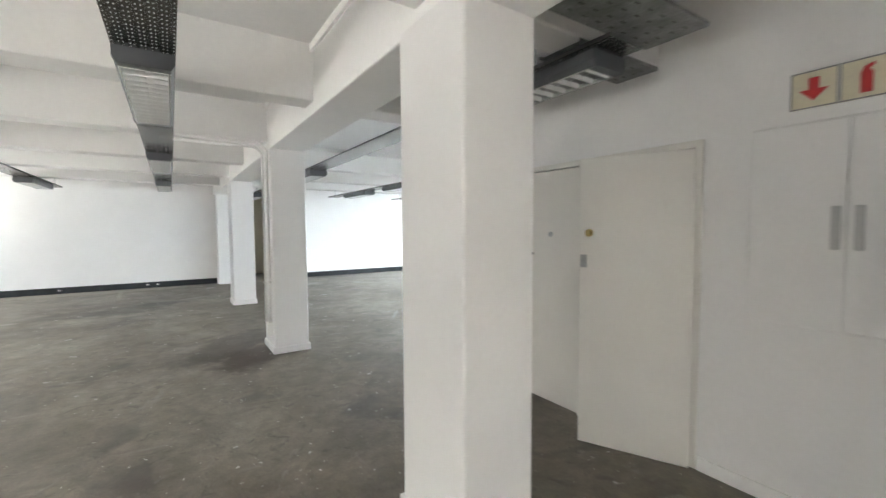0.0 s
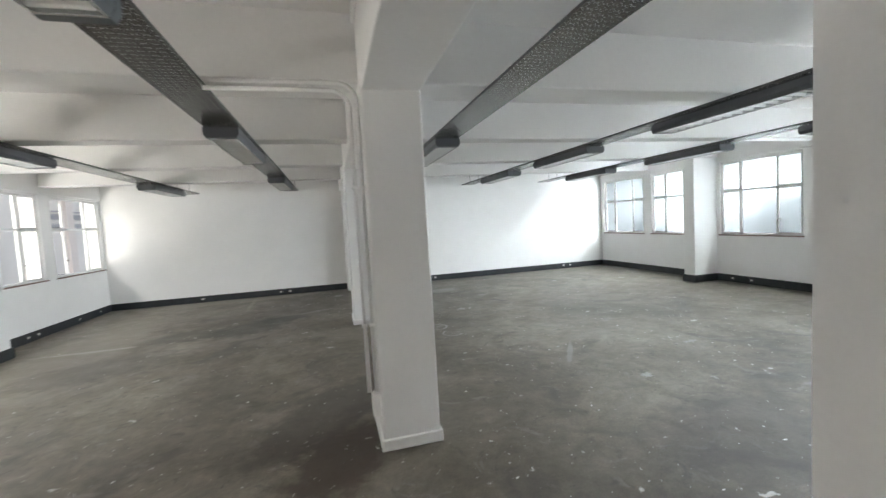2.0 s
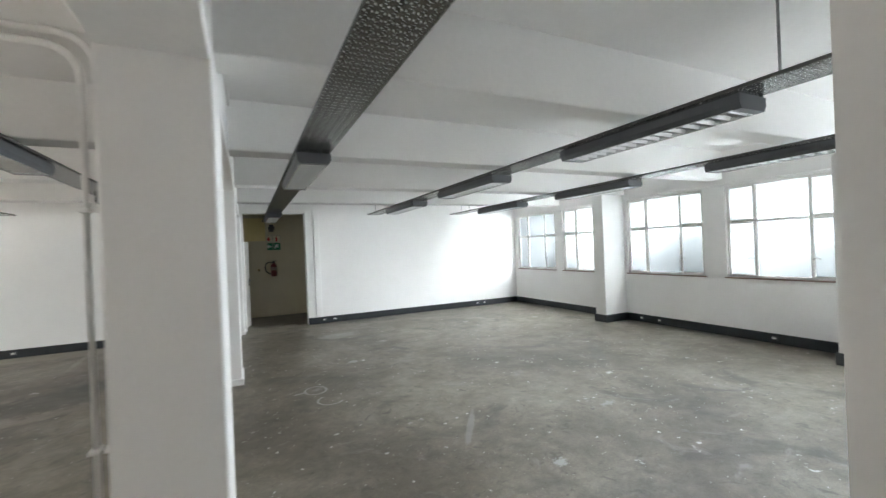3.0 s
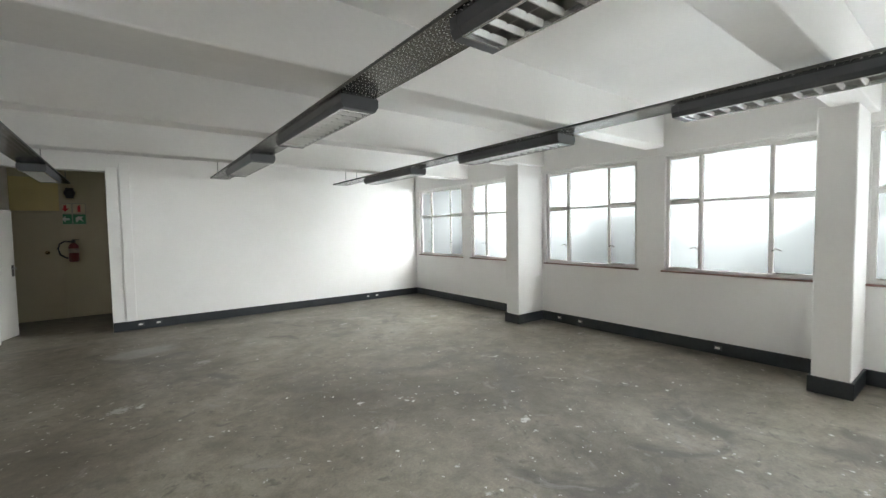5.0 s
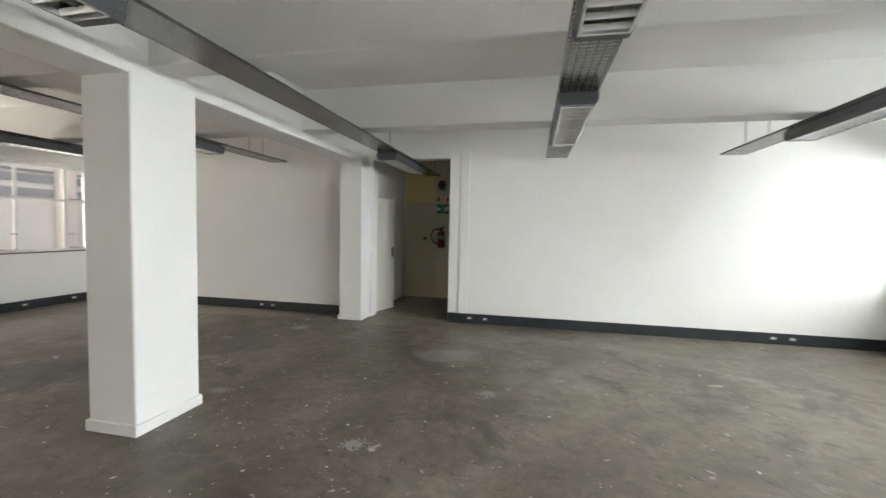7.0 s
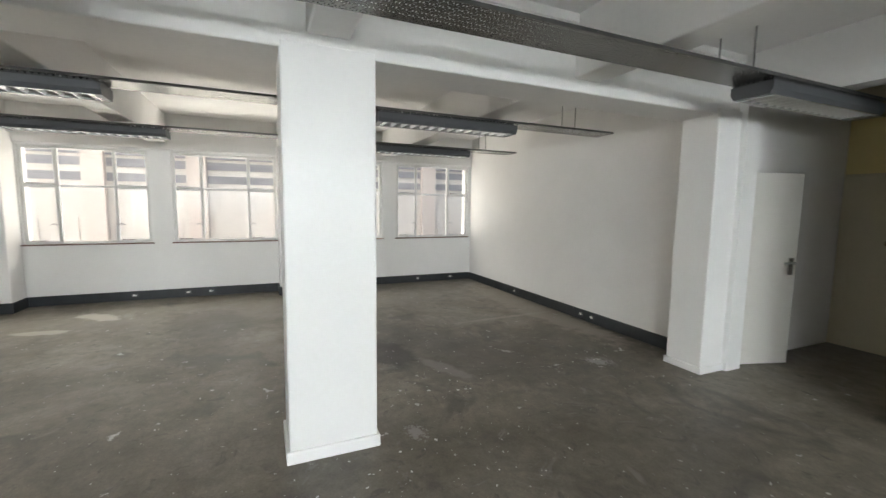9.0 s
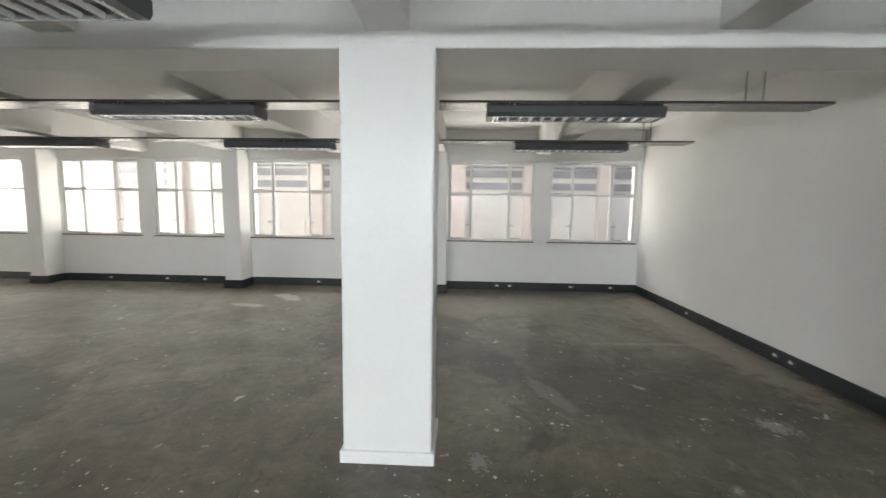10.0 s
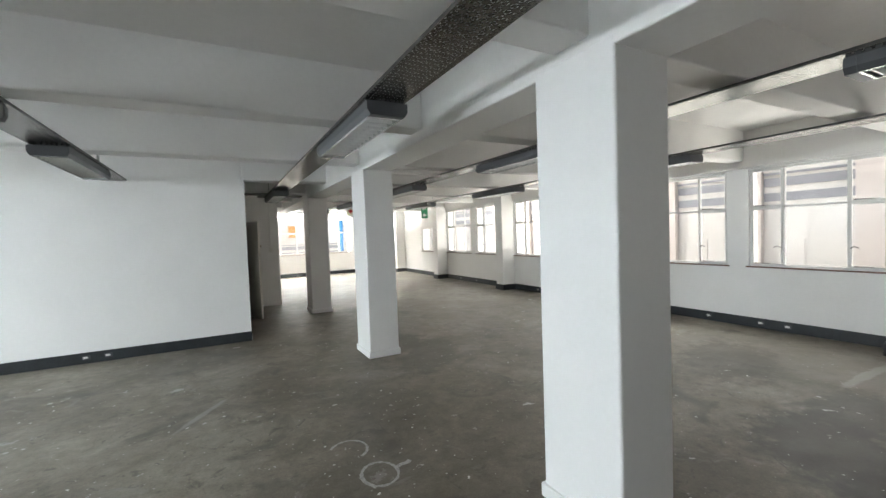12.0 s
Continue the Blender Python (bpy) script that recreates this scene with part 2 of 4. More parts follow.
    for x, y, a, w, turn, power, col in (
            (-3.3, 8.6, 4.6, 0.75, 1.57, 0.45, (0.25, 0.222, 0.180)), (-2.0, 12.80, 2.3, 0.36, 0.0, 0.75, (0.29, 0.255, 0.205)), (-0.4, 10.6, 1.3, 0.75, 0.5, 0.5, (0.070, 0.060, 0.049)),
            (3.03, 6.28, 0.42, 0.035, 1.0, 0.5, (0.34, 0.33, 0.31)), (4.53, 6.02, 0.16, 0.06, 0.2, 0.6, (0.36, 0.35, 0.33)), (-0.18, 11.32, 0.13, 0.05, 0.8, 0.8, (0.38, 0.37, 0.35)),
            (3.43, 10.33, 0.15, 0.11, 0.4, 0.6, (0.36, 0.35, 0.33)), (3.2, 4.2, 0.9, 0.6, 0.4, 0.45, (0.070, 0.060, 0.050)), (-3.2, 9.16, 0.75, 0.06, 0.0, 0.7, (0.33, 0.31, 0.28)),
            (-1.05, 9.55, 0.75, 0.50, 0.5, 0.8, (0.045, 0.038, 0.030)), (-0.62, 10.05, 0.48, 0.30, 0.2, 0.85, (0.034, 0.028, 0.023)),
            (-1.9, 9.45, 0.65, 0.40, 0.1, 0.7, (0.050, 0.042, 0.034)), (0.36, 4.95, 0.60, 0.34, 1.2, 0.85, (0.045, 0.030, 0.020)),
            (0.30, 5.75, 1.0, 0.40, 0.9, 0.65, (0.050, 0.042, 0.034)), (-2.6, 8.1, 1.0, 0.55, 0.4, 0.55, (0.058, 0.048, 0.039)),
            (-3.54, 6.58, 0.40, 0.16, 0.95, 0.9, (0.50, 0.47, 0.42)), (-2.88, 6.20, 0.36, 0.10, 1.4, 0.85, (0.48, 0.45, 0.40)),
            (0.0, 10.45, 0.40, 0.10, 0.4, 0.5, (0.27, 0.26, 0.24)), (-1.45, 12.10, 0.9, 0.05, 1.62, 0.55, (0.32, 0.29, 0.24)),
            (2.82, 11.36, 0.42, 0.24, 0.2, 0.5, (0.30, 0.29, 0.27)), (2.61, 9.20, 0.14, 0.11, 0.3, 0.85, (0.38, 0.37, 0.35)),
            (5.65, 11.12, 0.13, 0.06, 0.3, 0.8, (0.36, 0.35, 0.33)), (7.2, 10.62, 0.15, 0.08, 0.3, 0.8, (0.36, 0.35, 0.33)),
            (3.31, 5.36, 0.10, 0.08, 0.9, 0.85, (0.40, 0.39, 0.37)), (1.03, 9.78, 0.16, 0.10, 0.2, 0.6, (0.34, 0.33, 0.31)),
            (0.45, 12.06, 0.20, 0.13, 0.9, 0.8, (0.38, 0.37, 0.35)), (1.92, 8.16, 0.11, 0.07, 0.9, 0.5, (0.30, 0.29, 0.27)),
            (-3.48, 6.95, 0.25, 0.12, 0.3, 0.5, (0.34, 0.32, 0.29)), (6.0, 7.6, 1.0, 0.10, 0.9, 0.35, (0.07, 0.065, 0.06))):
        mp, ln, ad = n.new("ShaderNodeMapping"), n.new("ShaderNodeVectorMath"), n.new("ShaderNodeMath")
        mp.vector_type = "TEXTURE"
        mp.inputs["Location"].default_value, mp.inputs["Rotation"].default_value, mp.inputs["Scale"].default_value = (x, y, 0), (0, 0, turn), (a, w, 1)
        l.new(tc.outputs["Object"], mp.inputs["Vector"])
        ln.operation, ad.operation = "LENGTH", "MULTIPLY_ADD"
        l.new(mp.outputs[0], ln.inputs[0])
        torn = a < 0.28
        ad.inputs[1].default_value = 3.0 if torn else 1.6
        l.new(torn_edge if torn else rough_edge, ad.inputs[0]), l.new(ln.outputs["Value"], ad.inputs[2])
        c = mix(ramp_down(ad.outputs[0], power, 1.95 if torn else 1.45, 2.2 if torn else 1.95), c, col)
    # paint spots in two sizes, broken up by noise
    for scale, size, gate in ((2.2, 0.085, 0.52), (7.0, 0.10, 0.56), (17.0, 0.12, 0.57)):
        v = n.new("ShaderNodeTexVoronoi")
        v.inputs["Scale"].default_value = scale
        w = n.new("ShaderNodeTexNoise")
        w.inputs["Scale"].default_value, w.inputs["Detail"].default_value = scale * 4, 4
        l.new(tc.outputs["Object"], w.inputs["Vector"])
        off = n.new("ShaderNodeVectorMath")
        off.operation = "MULTIPLY_ADD"
        off.inputs[1].default_value = (0.9 / scale,) * 3
        l.new(w.outputs["Color"], off.inputs[0]), l.new(tc.outputs["Object"], off.inputs[2])
        l.new(off.outputs[0], v.inputs["Vector"])
        spot = ramp(v.outputs["Distance"], (size * 0.75, (1, 1, 1)), (size * 1.25, (0, 0, 0)))
        some = ramp(tex(scale * 0.55, 2, 0.5), (gate, (0, 0, 0)), (gate + 0.02, (1, 1, 1)))
        c = mix(mix(1.0, spot, some, "MULTIPLY"), c, (0.50, 0.49, 0.46))
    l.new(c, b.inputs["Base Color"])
    r = n.new("ShaderNodeMapRange")
    r.inputs["To Min"].default_value, r.inputs["To Max"].default_value = 0.32, 0.60
    l.new(tex(3.0, 6), r.inputs["Value"])
    l.new(r.outputs["Result"], b.inputs["Roughness"])
    bp = n.new("ShaderNodeBump")
    bp.inputs["Strength"].default_value, bp.inputs["Distance"].default_value = 0.25, 0.006
    l.new(tex(14.0, 8, 0.7), bp.inputs["Height"])
    l.new(bp.outputs[0], b.inputs["Normal"])
    return m


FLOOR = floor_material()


def tray_material():
    """Galvanised sheet pierced by a grid of slotted rings."""
    m = mat("pierced_tray_steel", (0.185, 0.18, 0.165), 0.27, 0.95, noise_scale=10, vary=0.3, fine=70, fine_vary=0.15, bump=0.0)
    n, l = m.node_tree.nodes, m.node_tree.links
    b, out = n["Principled BSDF"], n["Material Output"]
    tc = n.new("ShaderNodeTexCoord")
    sep = n.new("ShaderNodeSeparateXYZ")
    l.new(tc.outputs["Object"], sep.inputs[0])

    def op(kind, a, c=None):
        x = n.new("ShaderNodeMath")
        x.operation = kind
        for i, v in enumerate((a, c)):
            if v is None:
                continue
            if isinstance(v, (int, float)):
                x.inputs[i].default_value = v
            else:
                l.new(v, x.inputs[i])
        return x.outputs[0]

    pitch = 0.05
    row = op("FLOOR", op("DIVIDE", sep.outputs["Y"], pitch))
    u = op("SUBTRACT", op("MODULO", op("ADD", sep.outputs["X"], 9.0), pitch), pitch / 2)
    v = op("SUBTRACT", op("SUBTRACT", sep.outputs["Y"], op("MULTIPLY", row, pitch)), pitch / 2)
    d = op("SQRT", op("ADD", op("MULTIPLY", u, u), op("MULTIPLY", v, v)))
    ring = op("LESS_THAN", op("ABSOLUTE", op("SUBTRACT", d, 0.0158)), 0.0040)
    gap = op("GREATER_THAN", op("ABSOLUTE", op("ADD", u, v)), 0.0050)
    gap2 = op("GREATER_THAN", op("ABSOLUTE", op("SUBTRACT", u, v)), 0.0050)
    hole = op("MULTIPLY", op("MULTIPLY", ring, gap), gap2)
    clear = n.new("ShaderNodeBsdfTransparent")
    mixs = n.new("ShaderNodeMixShader")
    l.new(hole, mixs.inputs[0]), l.new(b.outputs[0], mixs.inputs[1]), l.new(clear.outputs[0], mixs.inputs[2])
    l.new(mixs.outputs[0], out.inputs["Surface"])
    return m


TRAY = tray_material()


def glass(name, rough, tint, frost=0.0):
    m = bpy.data.materials.new(name)
    m.use_nodes = True
    n, l = m.node_tree.nodes, m.node_tree.links
    n.remove(n["Principled BSDF"])
    out = n["Material Output"]
    gl, tr, mx = n.new("ShaderNodeBsdfGlossy"), n.new("ShaderNodeBsdfTransparent"), n.new("ShaderNodeMixShader")
    tr.inputs["Color"].default_value = (*tint, 1)
    gl.inputs["Roughness"].default_value = rough
    first = tr.outputs[0]
    if frost:
        fx, rf = n.new("ShaderNodeMixShader"), n.new("ShaderNodeBsdfRefraction")
        tl = n.new("ShaderNodeBsdfTranslucent")
        tl.inputs["Color"].default_value = (*tint, 1)
        rf.inputs["Roughness"].default_value, rf.inputs["IOR"].default_value = 0.8, 1.05
        rf.inputs["Color"].default_value = (*tint, 1)
        fx.inputs[0].default_value = frost
        l.new(rf.outputs[0], fx.inputs[1]), l.new(tl.outputs[0], fx.inputs[2])
        first = fx.outputs[0]
    mx.inputs[0].default_value = 0.05
    l.new(first, mx.inputs[1]), l.new(gl.outputs[0], mx.inputs[2])
    l.new(mx.outputs[0], out.inputs["Surface"])
    return m


CLEAR = glass("dusty_clear_glass", 0.05, (0.93, 0.94, 0.93))
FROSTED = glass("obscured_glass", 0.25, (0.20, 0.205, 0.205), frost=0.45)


# ---- mesh helpers ----
def box(bm, x0, x1, y0, y1, z0, z1):
    v = [bm.verts.new((x, y, z)) for z in (z0, z1) for x, y in ((x0, y0), (x1, y0), (x1, y1), (x0, y1))]
    for f in ((3, 2, 1, 0), (4, 5, 6, 7), (0, 1, 5, 4), (1, 2, 6, 5), (2, 3, 7, 6), (3, 0, 4, 7)):
        bm.faces.new([v[i] for i in f])
    return bm


def boxes(*rows, bevel=0.0, segments=2):
    bm = bmesh.new()
    for r in rows:
        box(bm, *r)
    if bevel:
        bmesh.ops.bevel(bm, geom=list(bm.edges), offset=bevel, segments=segments, affect="EDGES", profile=0.5)
    return bm


def tube(points, radius, sides=10):
    """A round bar through the points, with capped ends."""
    bm = bmesh.new()
    rings = []
    pts = [Vector(p) for p in points]
    for i, p in enumerate(pts):
        d = (pts[min(i + 1, len(pts) - 1)] - pts[max(i - 1, 0)]).normalized()
        q = d.to_track_quat("Z", "Y")
        r = radius[i] if isinstance(radius, (list, tuple)) else radius
        rings.append([bm.verts.new(p + q @ Vector((r * math.cos(a), r * math.sin(a), 0))) for a in [2 * math.pi * k / sides for k in range(sides)]])
    for a, b in zip(rings, rings[1:]):
        for k in range(sides):
            bm.faces.new((a[k], a[(k + 1) % sides], b[(k + 1) % sides], b[k]))
    bm.faces.new(rings[0][::-1])
    bm.faces.new(rings[-1])
    return bm


def plate(outline, depth):
    """A flat shape in x and z, as thick as depth towards -y."""
    bm = bmesh.new()
    a = [bm.verts.new((x, 0, z)) for x, z in outline]
    b = [bm.verts.new((x, -depth, z)) for x, z in outline]
    k = len(a)
    bm.faces.new(a), bm.faces.new(b[::-1])
    for i in range(k):
        bm.faces.new((a[i], b[i], b[(i + 1) % k], a[(i + 1) % k]))
    bmesh.ops.recalc_face_normals(bm, faces=list(bm.faces))
    return bm


def prism(outline, y0, y1):
    """An outline in x and z, drawn out from y0 to y1."""
    bm = bmesh.new()
    a, b = ([bm.verts.new((x, y, z)) for x, z in outline] for y in (y0, y1))
    k = len(a)
    bm.faces.new(a), bm.faces.new(b[::-1])
    for i in range(k):
        bm.faces.new((a[i], b[i], b[(i + 1) % k], a[(i + 1) % k]))
    bmesh.ops.recalc_face_normals(bm, faces=list(bm.faces))
    return bm


def comb(length, pitch, tooth, base, top, depth):
    """An upright strip along x with square teeth on its upper edge, one connected piece."""
    bm = bmesh.new()
    xs = []
    for k in range(int(length / pitch)):
        xs += [(k * pitch, True), (k * pitch + tooth, False)]
    xs.append((int(length / pitch) * pitch, True))
    rows = [(bm.verts.new((x, 0, 0)), bm.verts.new((x, 0, base))) for x, _ in xs]
    for i, (x, solid) in enumerate(xs[:-1]):
        a, b = rows[i], rows[i + 1]
        bm.faces.new((a[0], b[0], b[1], a[1]))
        if solid:
            u, v = bm.verts.new((x, 0, top)), bm.verts.new((xs[i + 1][0], 0, top))
            bm.faces.new((a[1], b[1], v, u))
    got = bmesh.ops.extrude_face_region(bm, geom=list(bm.faces))
    for v in got["geom"]:
        if isinstance(v, bmesh.types.BMVert):
            v.co.y += depth
    bmesh.ops.recalc_face_normals(bm, faces=list(bm.faces))
    return bm


def mesh_of(name, bm, material, smooth=False):
    me = bpy.data.meshes.new(name)
    bm.to_mesh(me)
    bm.free()
    me.materials.append(material)
    if smooth:
        for p in me.polygons:
            p.use_smooth = True
    return me


def part(name, bm, material, parent=None, label="", smooth=False, at=None):
    ob = new(name, mesh_of(name, bm, material, smooth))
    if parent is not None:
        ob.parent = parent
    if at is not None:
        ob.matrix_basis = at
    return tagged(ob, label)


def again(ob, parent, at):
    """One more piece on the same mesh."""
    o = new(ob.name.split(".")[0], ob.data)
    o.parent = parent
    o.matrix_basis = at
    return o


def structure(name, bm, material, label, category):
    return tagged(part(name, bm, material), label, category, kind="structure")


# ---- the shell ----
def columns_y():
    return [COL_Y - BAY * k for k in range(3)]


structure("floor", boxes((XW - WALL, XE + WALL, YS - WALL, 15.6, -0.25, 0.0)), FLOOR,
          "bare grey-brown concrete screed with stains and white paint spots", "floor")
structure("ceiling", boxes((XW - WALL, XE + WALL, YS - WALL, 15.6, CEIL, CEIL + 0.25)), CEILING,
          "white painted concrete slab between beams", "ceiling")

WIN_W, RECESS = 1.66, 0.045
E_WIN = 1.61
W_STARTS = [y for k in range(5) for y in (11.36 - BAY * k, 9.385 - BAY * k) if y > -7.0]
E_STARTS = [11.31, 9.405, 7.44, 5.455, 3.52]
SMALL = (-4.75, -3.75)
W_STARTS = [y for y in W_STARTS if y > -2.8]
S_STARTS = [(-4.35, -2.69), (-2.45, -0.79), (-0.60, 1.06)]


def wall_rows(spans, lo, hi, sill, head):
    """Pieces (along, low, high) of a wall with openings between sill and head."""
    rows, at = [(lo, hi, -0.25, sill), (lo, hi, head, CEIL)], lo
    for a, b in sorted(spans):
        rows.append((at, a, sill, head))
        at = b
    rows.append((at, hi, sill, head))
    return rows


w_rows = wall_rows([(y, y + WIN_W) for y in W_STARTS] + [SMALL], YS, YN, W_SILL, W_HEAD)
structure("wall_west", boxes(*[(XW - WALL, XW, a, b, c, d) for a, b, c, d in w_rows],
                             (XW - WALL, XW, SMALL[0], SMALL[1], 1.92, W_HEAD)), PAINT,
          "white painted wall under and between steel windows", "wall")
e_rows = wall_rows([(y, y + E_WIN) for y in E_STARTS], -0.35, YN, SILL, HEAD)
structure("wall_east", boxes(*[(XE, XE + WALL, a, b, c, d) for a, b, c, d in e_rows]), PAINT,
          "white painted wall under and between obscured windows", "wall")
s_rows = wall_rows(S_STARTS, XW - WALL, XE + WALL, W_SILL, W_HEAD)
structure("wall_south", boxes(*[(a, b, YS - WALL, YS, c, d) for a, b, c, d in s_rows]), PAINT,
          "white painted end wall with street windows", "wall")
DX0, DX1, DHEAD = 1.16, 2.48, 2.645
structure("wall_north", boxes((XW - WALL, DX0, YN, YN + 0.22, -0.25, CEIL), (DX1, XE + WALL, YN, YN + 0.22, -0.25, CEIL),
                              (DX0, DX1, YN, YN + 0.22, DHEAD, CEIL)), PAINT,
          "plain white painted end wall with a tall doorway", "wall")

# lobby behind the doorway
# back wall colour carries the lobby's warm glow
structure("wall_lobby_back", boxes((0.6, 3.6, 15.30, 15.5, -0.25, CEIL)), LOBBY, "dim lobby wall with fire signs, warm glow in its colour", "wall")
structure("wall_lobby_side", boxes((0.90, 1.02, YN + 0.22, 15.30, -0.25, CEIL)), PAINT, "dim white lobby side wall", "wall")
structure("wall_lobby_end", boxes((3.4, 3.52, YN + 0.22, 15.30, -0.25, CEIL)), PAINT, "dim white lobby end wall", "wall")

# core: two doors in its west wall
D1, D2, DH = (0.83, 1.53), (1.72, 2.50), 2.07


def pierced_wall(x0, x1, ys, zs, holes):
    """One connected wall along y, drawn out from x0 to x1, with open cells between the given lines."""
    bm = bmesh.new()
    grid = [[bm.verts.new((x0, y, z)) for z in zs] for y in ys]
    for a in range(len(ys) - 1):
        for b in range(len(zs) - 1):
            if (a, b) not in holes:
                bm.faces.new((grid[a][b], grid[a + 1][b], grid[a + 1][b + 1], grid[a][b + 1]))
    got = bmesh.ops.extrude_face_region(bm, geom=list(bm.faces))
    for v in got["geom"]:
        if isinstance(v, bmesh.types.BMVert):
            v.co.x += x1 - x0
    bmesh.ops.delete(bm, geom=[v for v in bm.verts if not v.link_faces], context="VERTS")
    bmesh.ops.recalc_face_normals(bm, faces=list(bm.faces))
    return bm


structure("wall_core_west", pierced_wall(CORE_X, CORE_X + 0.12, (-0.35, *D1, *D2, CORE_Y), (0.0, DH, CEIL), ((1, 0), (3, 0))), PAINT,
          "white core wall with two flush doors and a cupboard", "wall")
structure("wall_core_north", boxes((CORE_X + 0.12, XE, CORE_Y - 0.12, CORE_Y, 0, CEIL)), PAINT, "plain white partition wall", "wall")
structure("wall_core_south", boxes((1.50, XE, -0.65, -0.35, 0, CEIL)), PAINT, "white partition end by the doors", "wall")
structure("wall_core_return", boxes((1.50, 1.62, YS, -0.65, 0, CEIL)), PAINT, "plain white partition wall", "wall")

# beams: one lengthwise over the columns, cross beams on both sides of it
structure("beam_main", boxes((CX0 + 0.003, CX1 - 0.003, YS, YN, MAIN, CEIL + 0.05), bevel=0.012), CEILING, "white painted lengthwise concrete beam", "beam")
for k in range(11):
    y = COL_Y + BAY / 2 - BAY / 2 * k
    if y - 0.13 < YS:
        continue
    structure("beam_cross_west", boxes((XW - 0.05, CX0 + 0.05, y - 0.13, y + 0.13, CROSS, CEIL + 0.05), bevel=0.015), CEILING, "white painted concrete cross beam", "beam")
    if y > CORE_Y or y < -0.8:
        structure("beam_cross_east", boxes((CX1 - 0.05, XE + 0.05 if y > 0 else 1.55, y - 0.13, y + 0.13, CROSS, CEIL + 0.05), bevel=0.015), CEILING, "white painted concrete cross beam", "beam")
    else:
        structure("beam_cross_east", boxes((CX1 - 0.05, CORE_X + 0.05, y - 0.13, y + 0.13, CROSS, CEIL + 0.05), bevel=0.015), CEILING, "white painted concrete cross beam", "beam")


for x0, x1, side in ((CX0 - 0.020, CX0 + 0.01, "west"), (CX1 - 0.01, CX1 + 0.020, "east")):
    structure(f"trim_beam_{side}", boxes((x0, x1, YS, YN, 3.055, CEIL + 0.01), bevel=0.004, segments=1), CEILING, "white painted fillet where beam meets slab", "trim")


def column(y):
    c = new("column")
    c.location = ((CX0 + CX1) / 2, y, 0)
    tagged(c, "white gloss-painted square concrete column with low plinth", "column", "columns along the room", "structure")
    hx = (CX1 - CX0) / 2
    part("shaft", boxes((-hx, hx, -0.285, 0.285, 0, MAIN + 0.05), bevel=0.014), COLUMN, c)
    part("plinth", boxes((-hx - 0.018, hx + 0.018, -0.303, 0.303, 0, 0.085), bevel=0.008), COLUMN, c)
    return c


first_column = column(COL_Y)
for y in columns_y()[1:]:
    copy_thing(first_column, pose((CX0 + CX1) / 2, y, 0))

# pilaster beside the doorway
pil = tagged(new("pilaster"), "white painted pilaster beside the open doorway", "pilaster", kind="structure")
part("shaft", boxes((0.725, 1.11, 12.765, YN, 0, MAIN + 0.05), bevel=0.012), PAINT, pil)
part("plinth", boxes((0.710, 1.128, 12.745, YN, 0, 0.07), bevel=0.008), PAINT, pil)

# lintels a little proud of the wall, over the windows
for x0, x1, sides, lo, hi, z in ((XW, XW + 0.035, "west", -2.9, YN, W_HEAD + 0.03), (XE - 0.035, XE, "east", CORE_Y, YN, HEAD + 0.03)):
    structure(f"lintel_{sides}", boxes((x0, x1, lo, hi, z, CEIL + 0.03), bevel=0.006), PAINT, "white painted concrete lintel over the windows", "lintel")

# wall piers
W_PIERS = [COL_Y + 0.01 - BAY * k for k in range(5)]
for y in W_PIERS:
    structure("pier_west", boxes((XW, XW + 0.42, y - 0.165, y + 0.165, 0, CROSS + 0.02), bevel=0.012), PAINT, "white painted pier between windows", "pier")
for y in (9.265, 5.28):
    structure("pier_east", boxes((XE - 0.62, XE, y - 0.14, y + 0.14, 0, CROSS + 0.02), bevel=0.012), PAINT, "white painted pier between windows", "pier")


# ---- skirtings ----
SK_H, SK_T = 0.155, 0.022


def skirting(x0, x1, y0, y1, high=SK_H):
    return structure("skirting", boxes((x0, x1, y0, y1, 0, high), bevel=0.004, segments=1), SKIRT, "black painted skirting with cable trunking", "skirting")


def run_y(x, side, cuts, lo, hi):
    """Skirting along a wall at x, broken by piers; side is the way into the room."""
    at = lo
    for a, b in sorted(cuts) + [(hi, hi)]:
        if a - at > 0.05:
            skirting(min(x, x + side * SK_T), max(x, x + side * SK_T), at, a)
        at = b


run_y(XW, 1, [(y - 0.165 - SK_T, y + 0.165 + SK_T) for y in W_PIERS], YS, YN - SK_T)
for y in W_PIERS:
    structure("pier_skirting", boxes((XW, XW + 0.42 + SK_T, y - 0.165 - SK_T, y + 0.165 + SK_T, 0, SK_H), bevel=0.004, segments=1), SKIRT, "black painted skirting round a pier", "skirting")
run_y(XE, -1, [(y - 0.14 - SK_T, y + 0.14 + SK_T) for y in (9.265, 5.28)], CORE_Y + SK_T, YN - SK_T)
for y in (9.265, 5.28):
    structure("pier_skirting", boxes((XE - 0.62 - SK_T, XE, y - 0.14 - SK_T, y + 0.14 + SK_T, 0, SK_H), bevel=0.004, segments=1), SKIRT, "black painted skirting round a pier", "skirting")
skirting(XW, 0.705, YN - SK_T, YN)
skirting(DX1 + 0.004, XE, YN - SK_T, YN)
skirting(CORE_X - 0.004, XE, CORE_Y, CORE_Y + SK_T)
skirting(XW, 1.5, YS, YS + SK_T)
structure("skirting_core", boxes((CORE_X - 0.014, CORE_X, -0.35, D1[0] - 0.05, 0, 0.09), (CORE_X - 0.014, CORE_X, D2[1] + 0.06, CORE_Y, 0, 0.09), bevel=0.003, segments=1), PAINT, "low white painted skirting", "skirting")
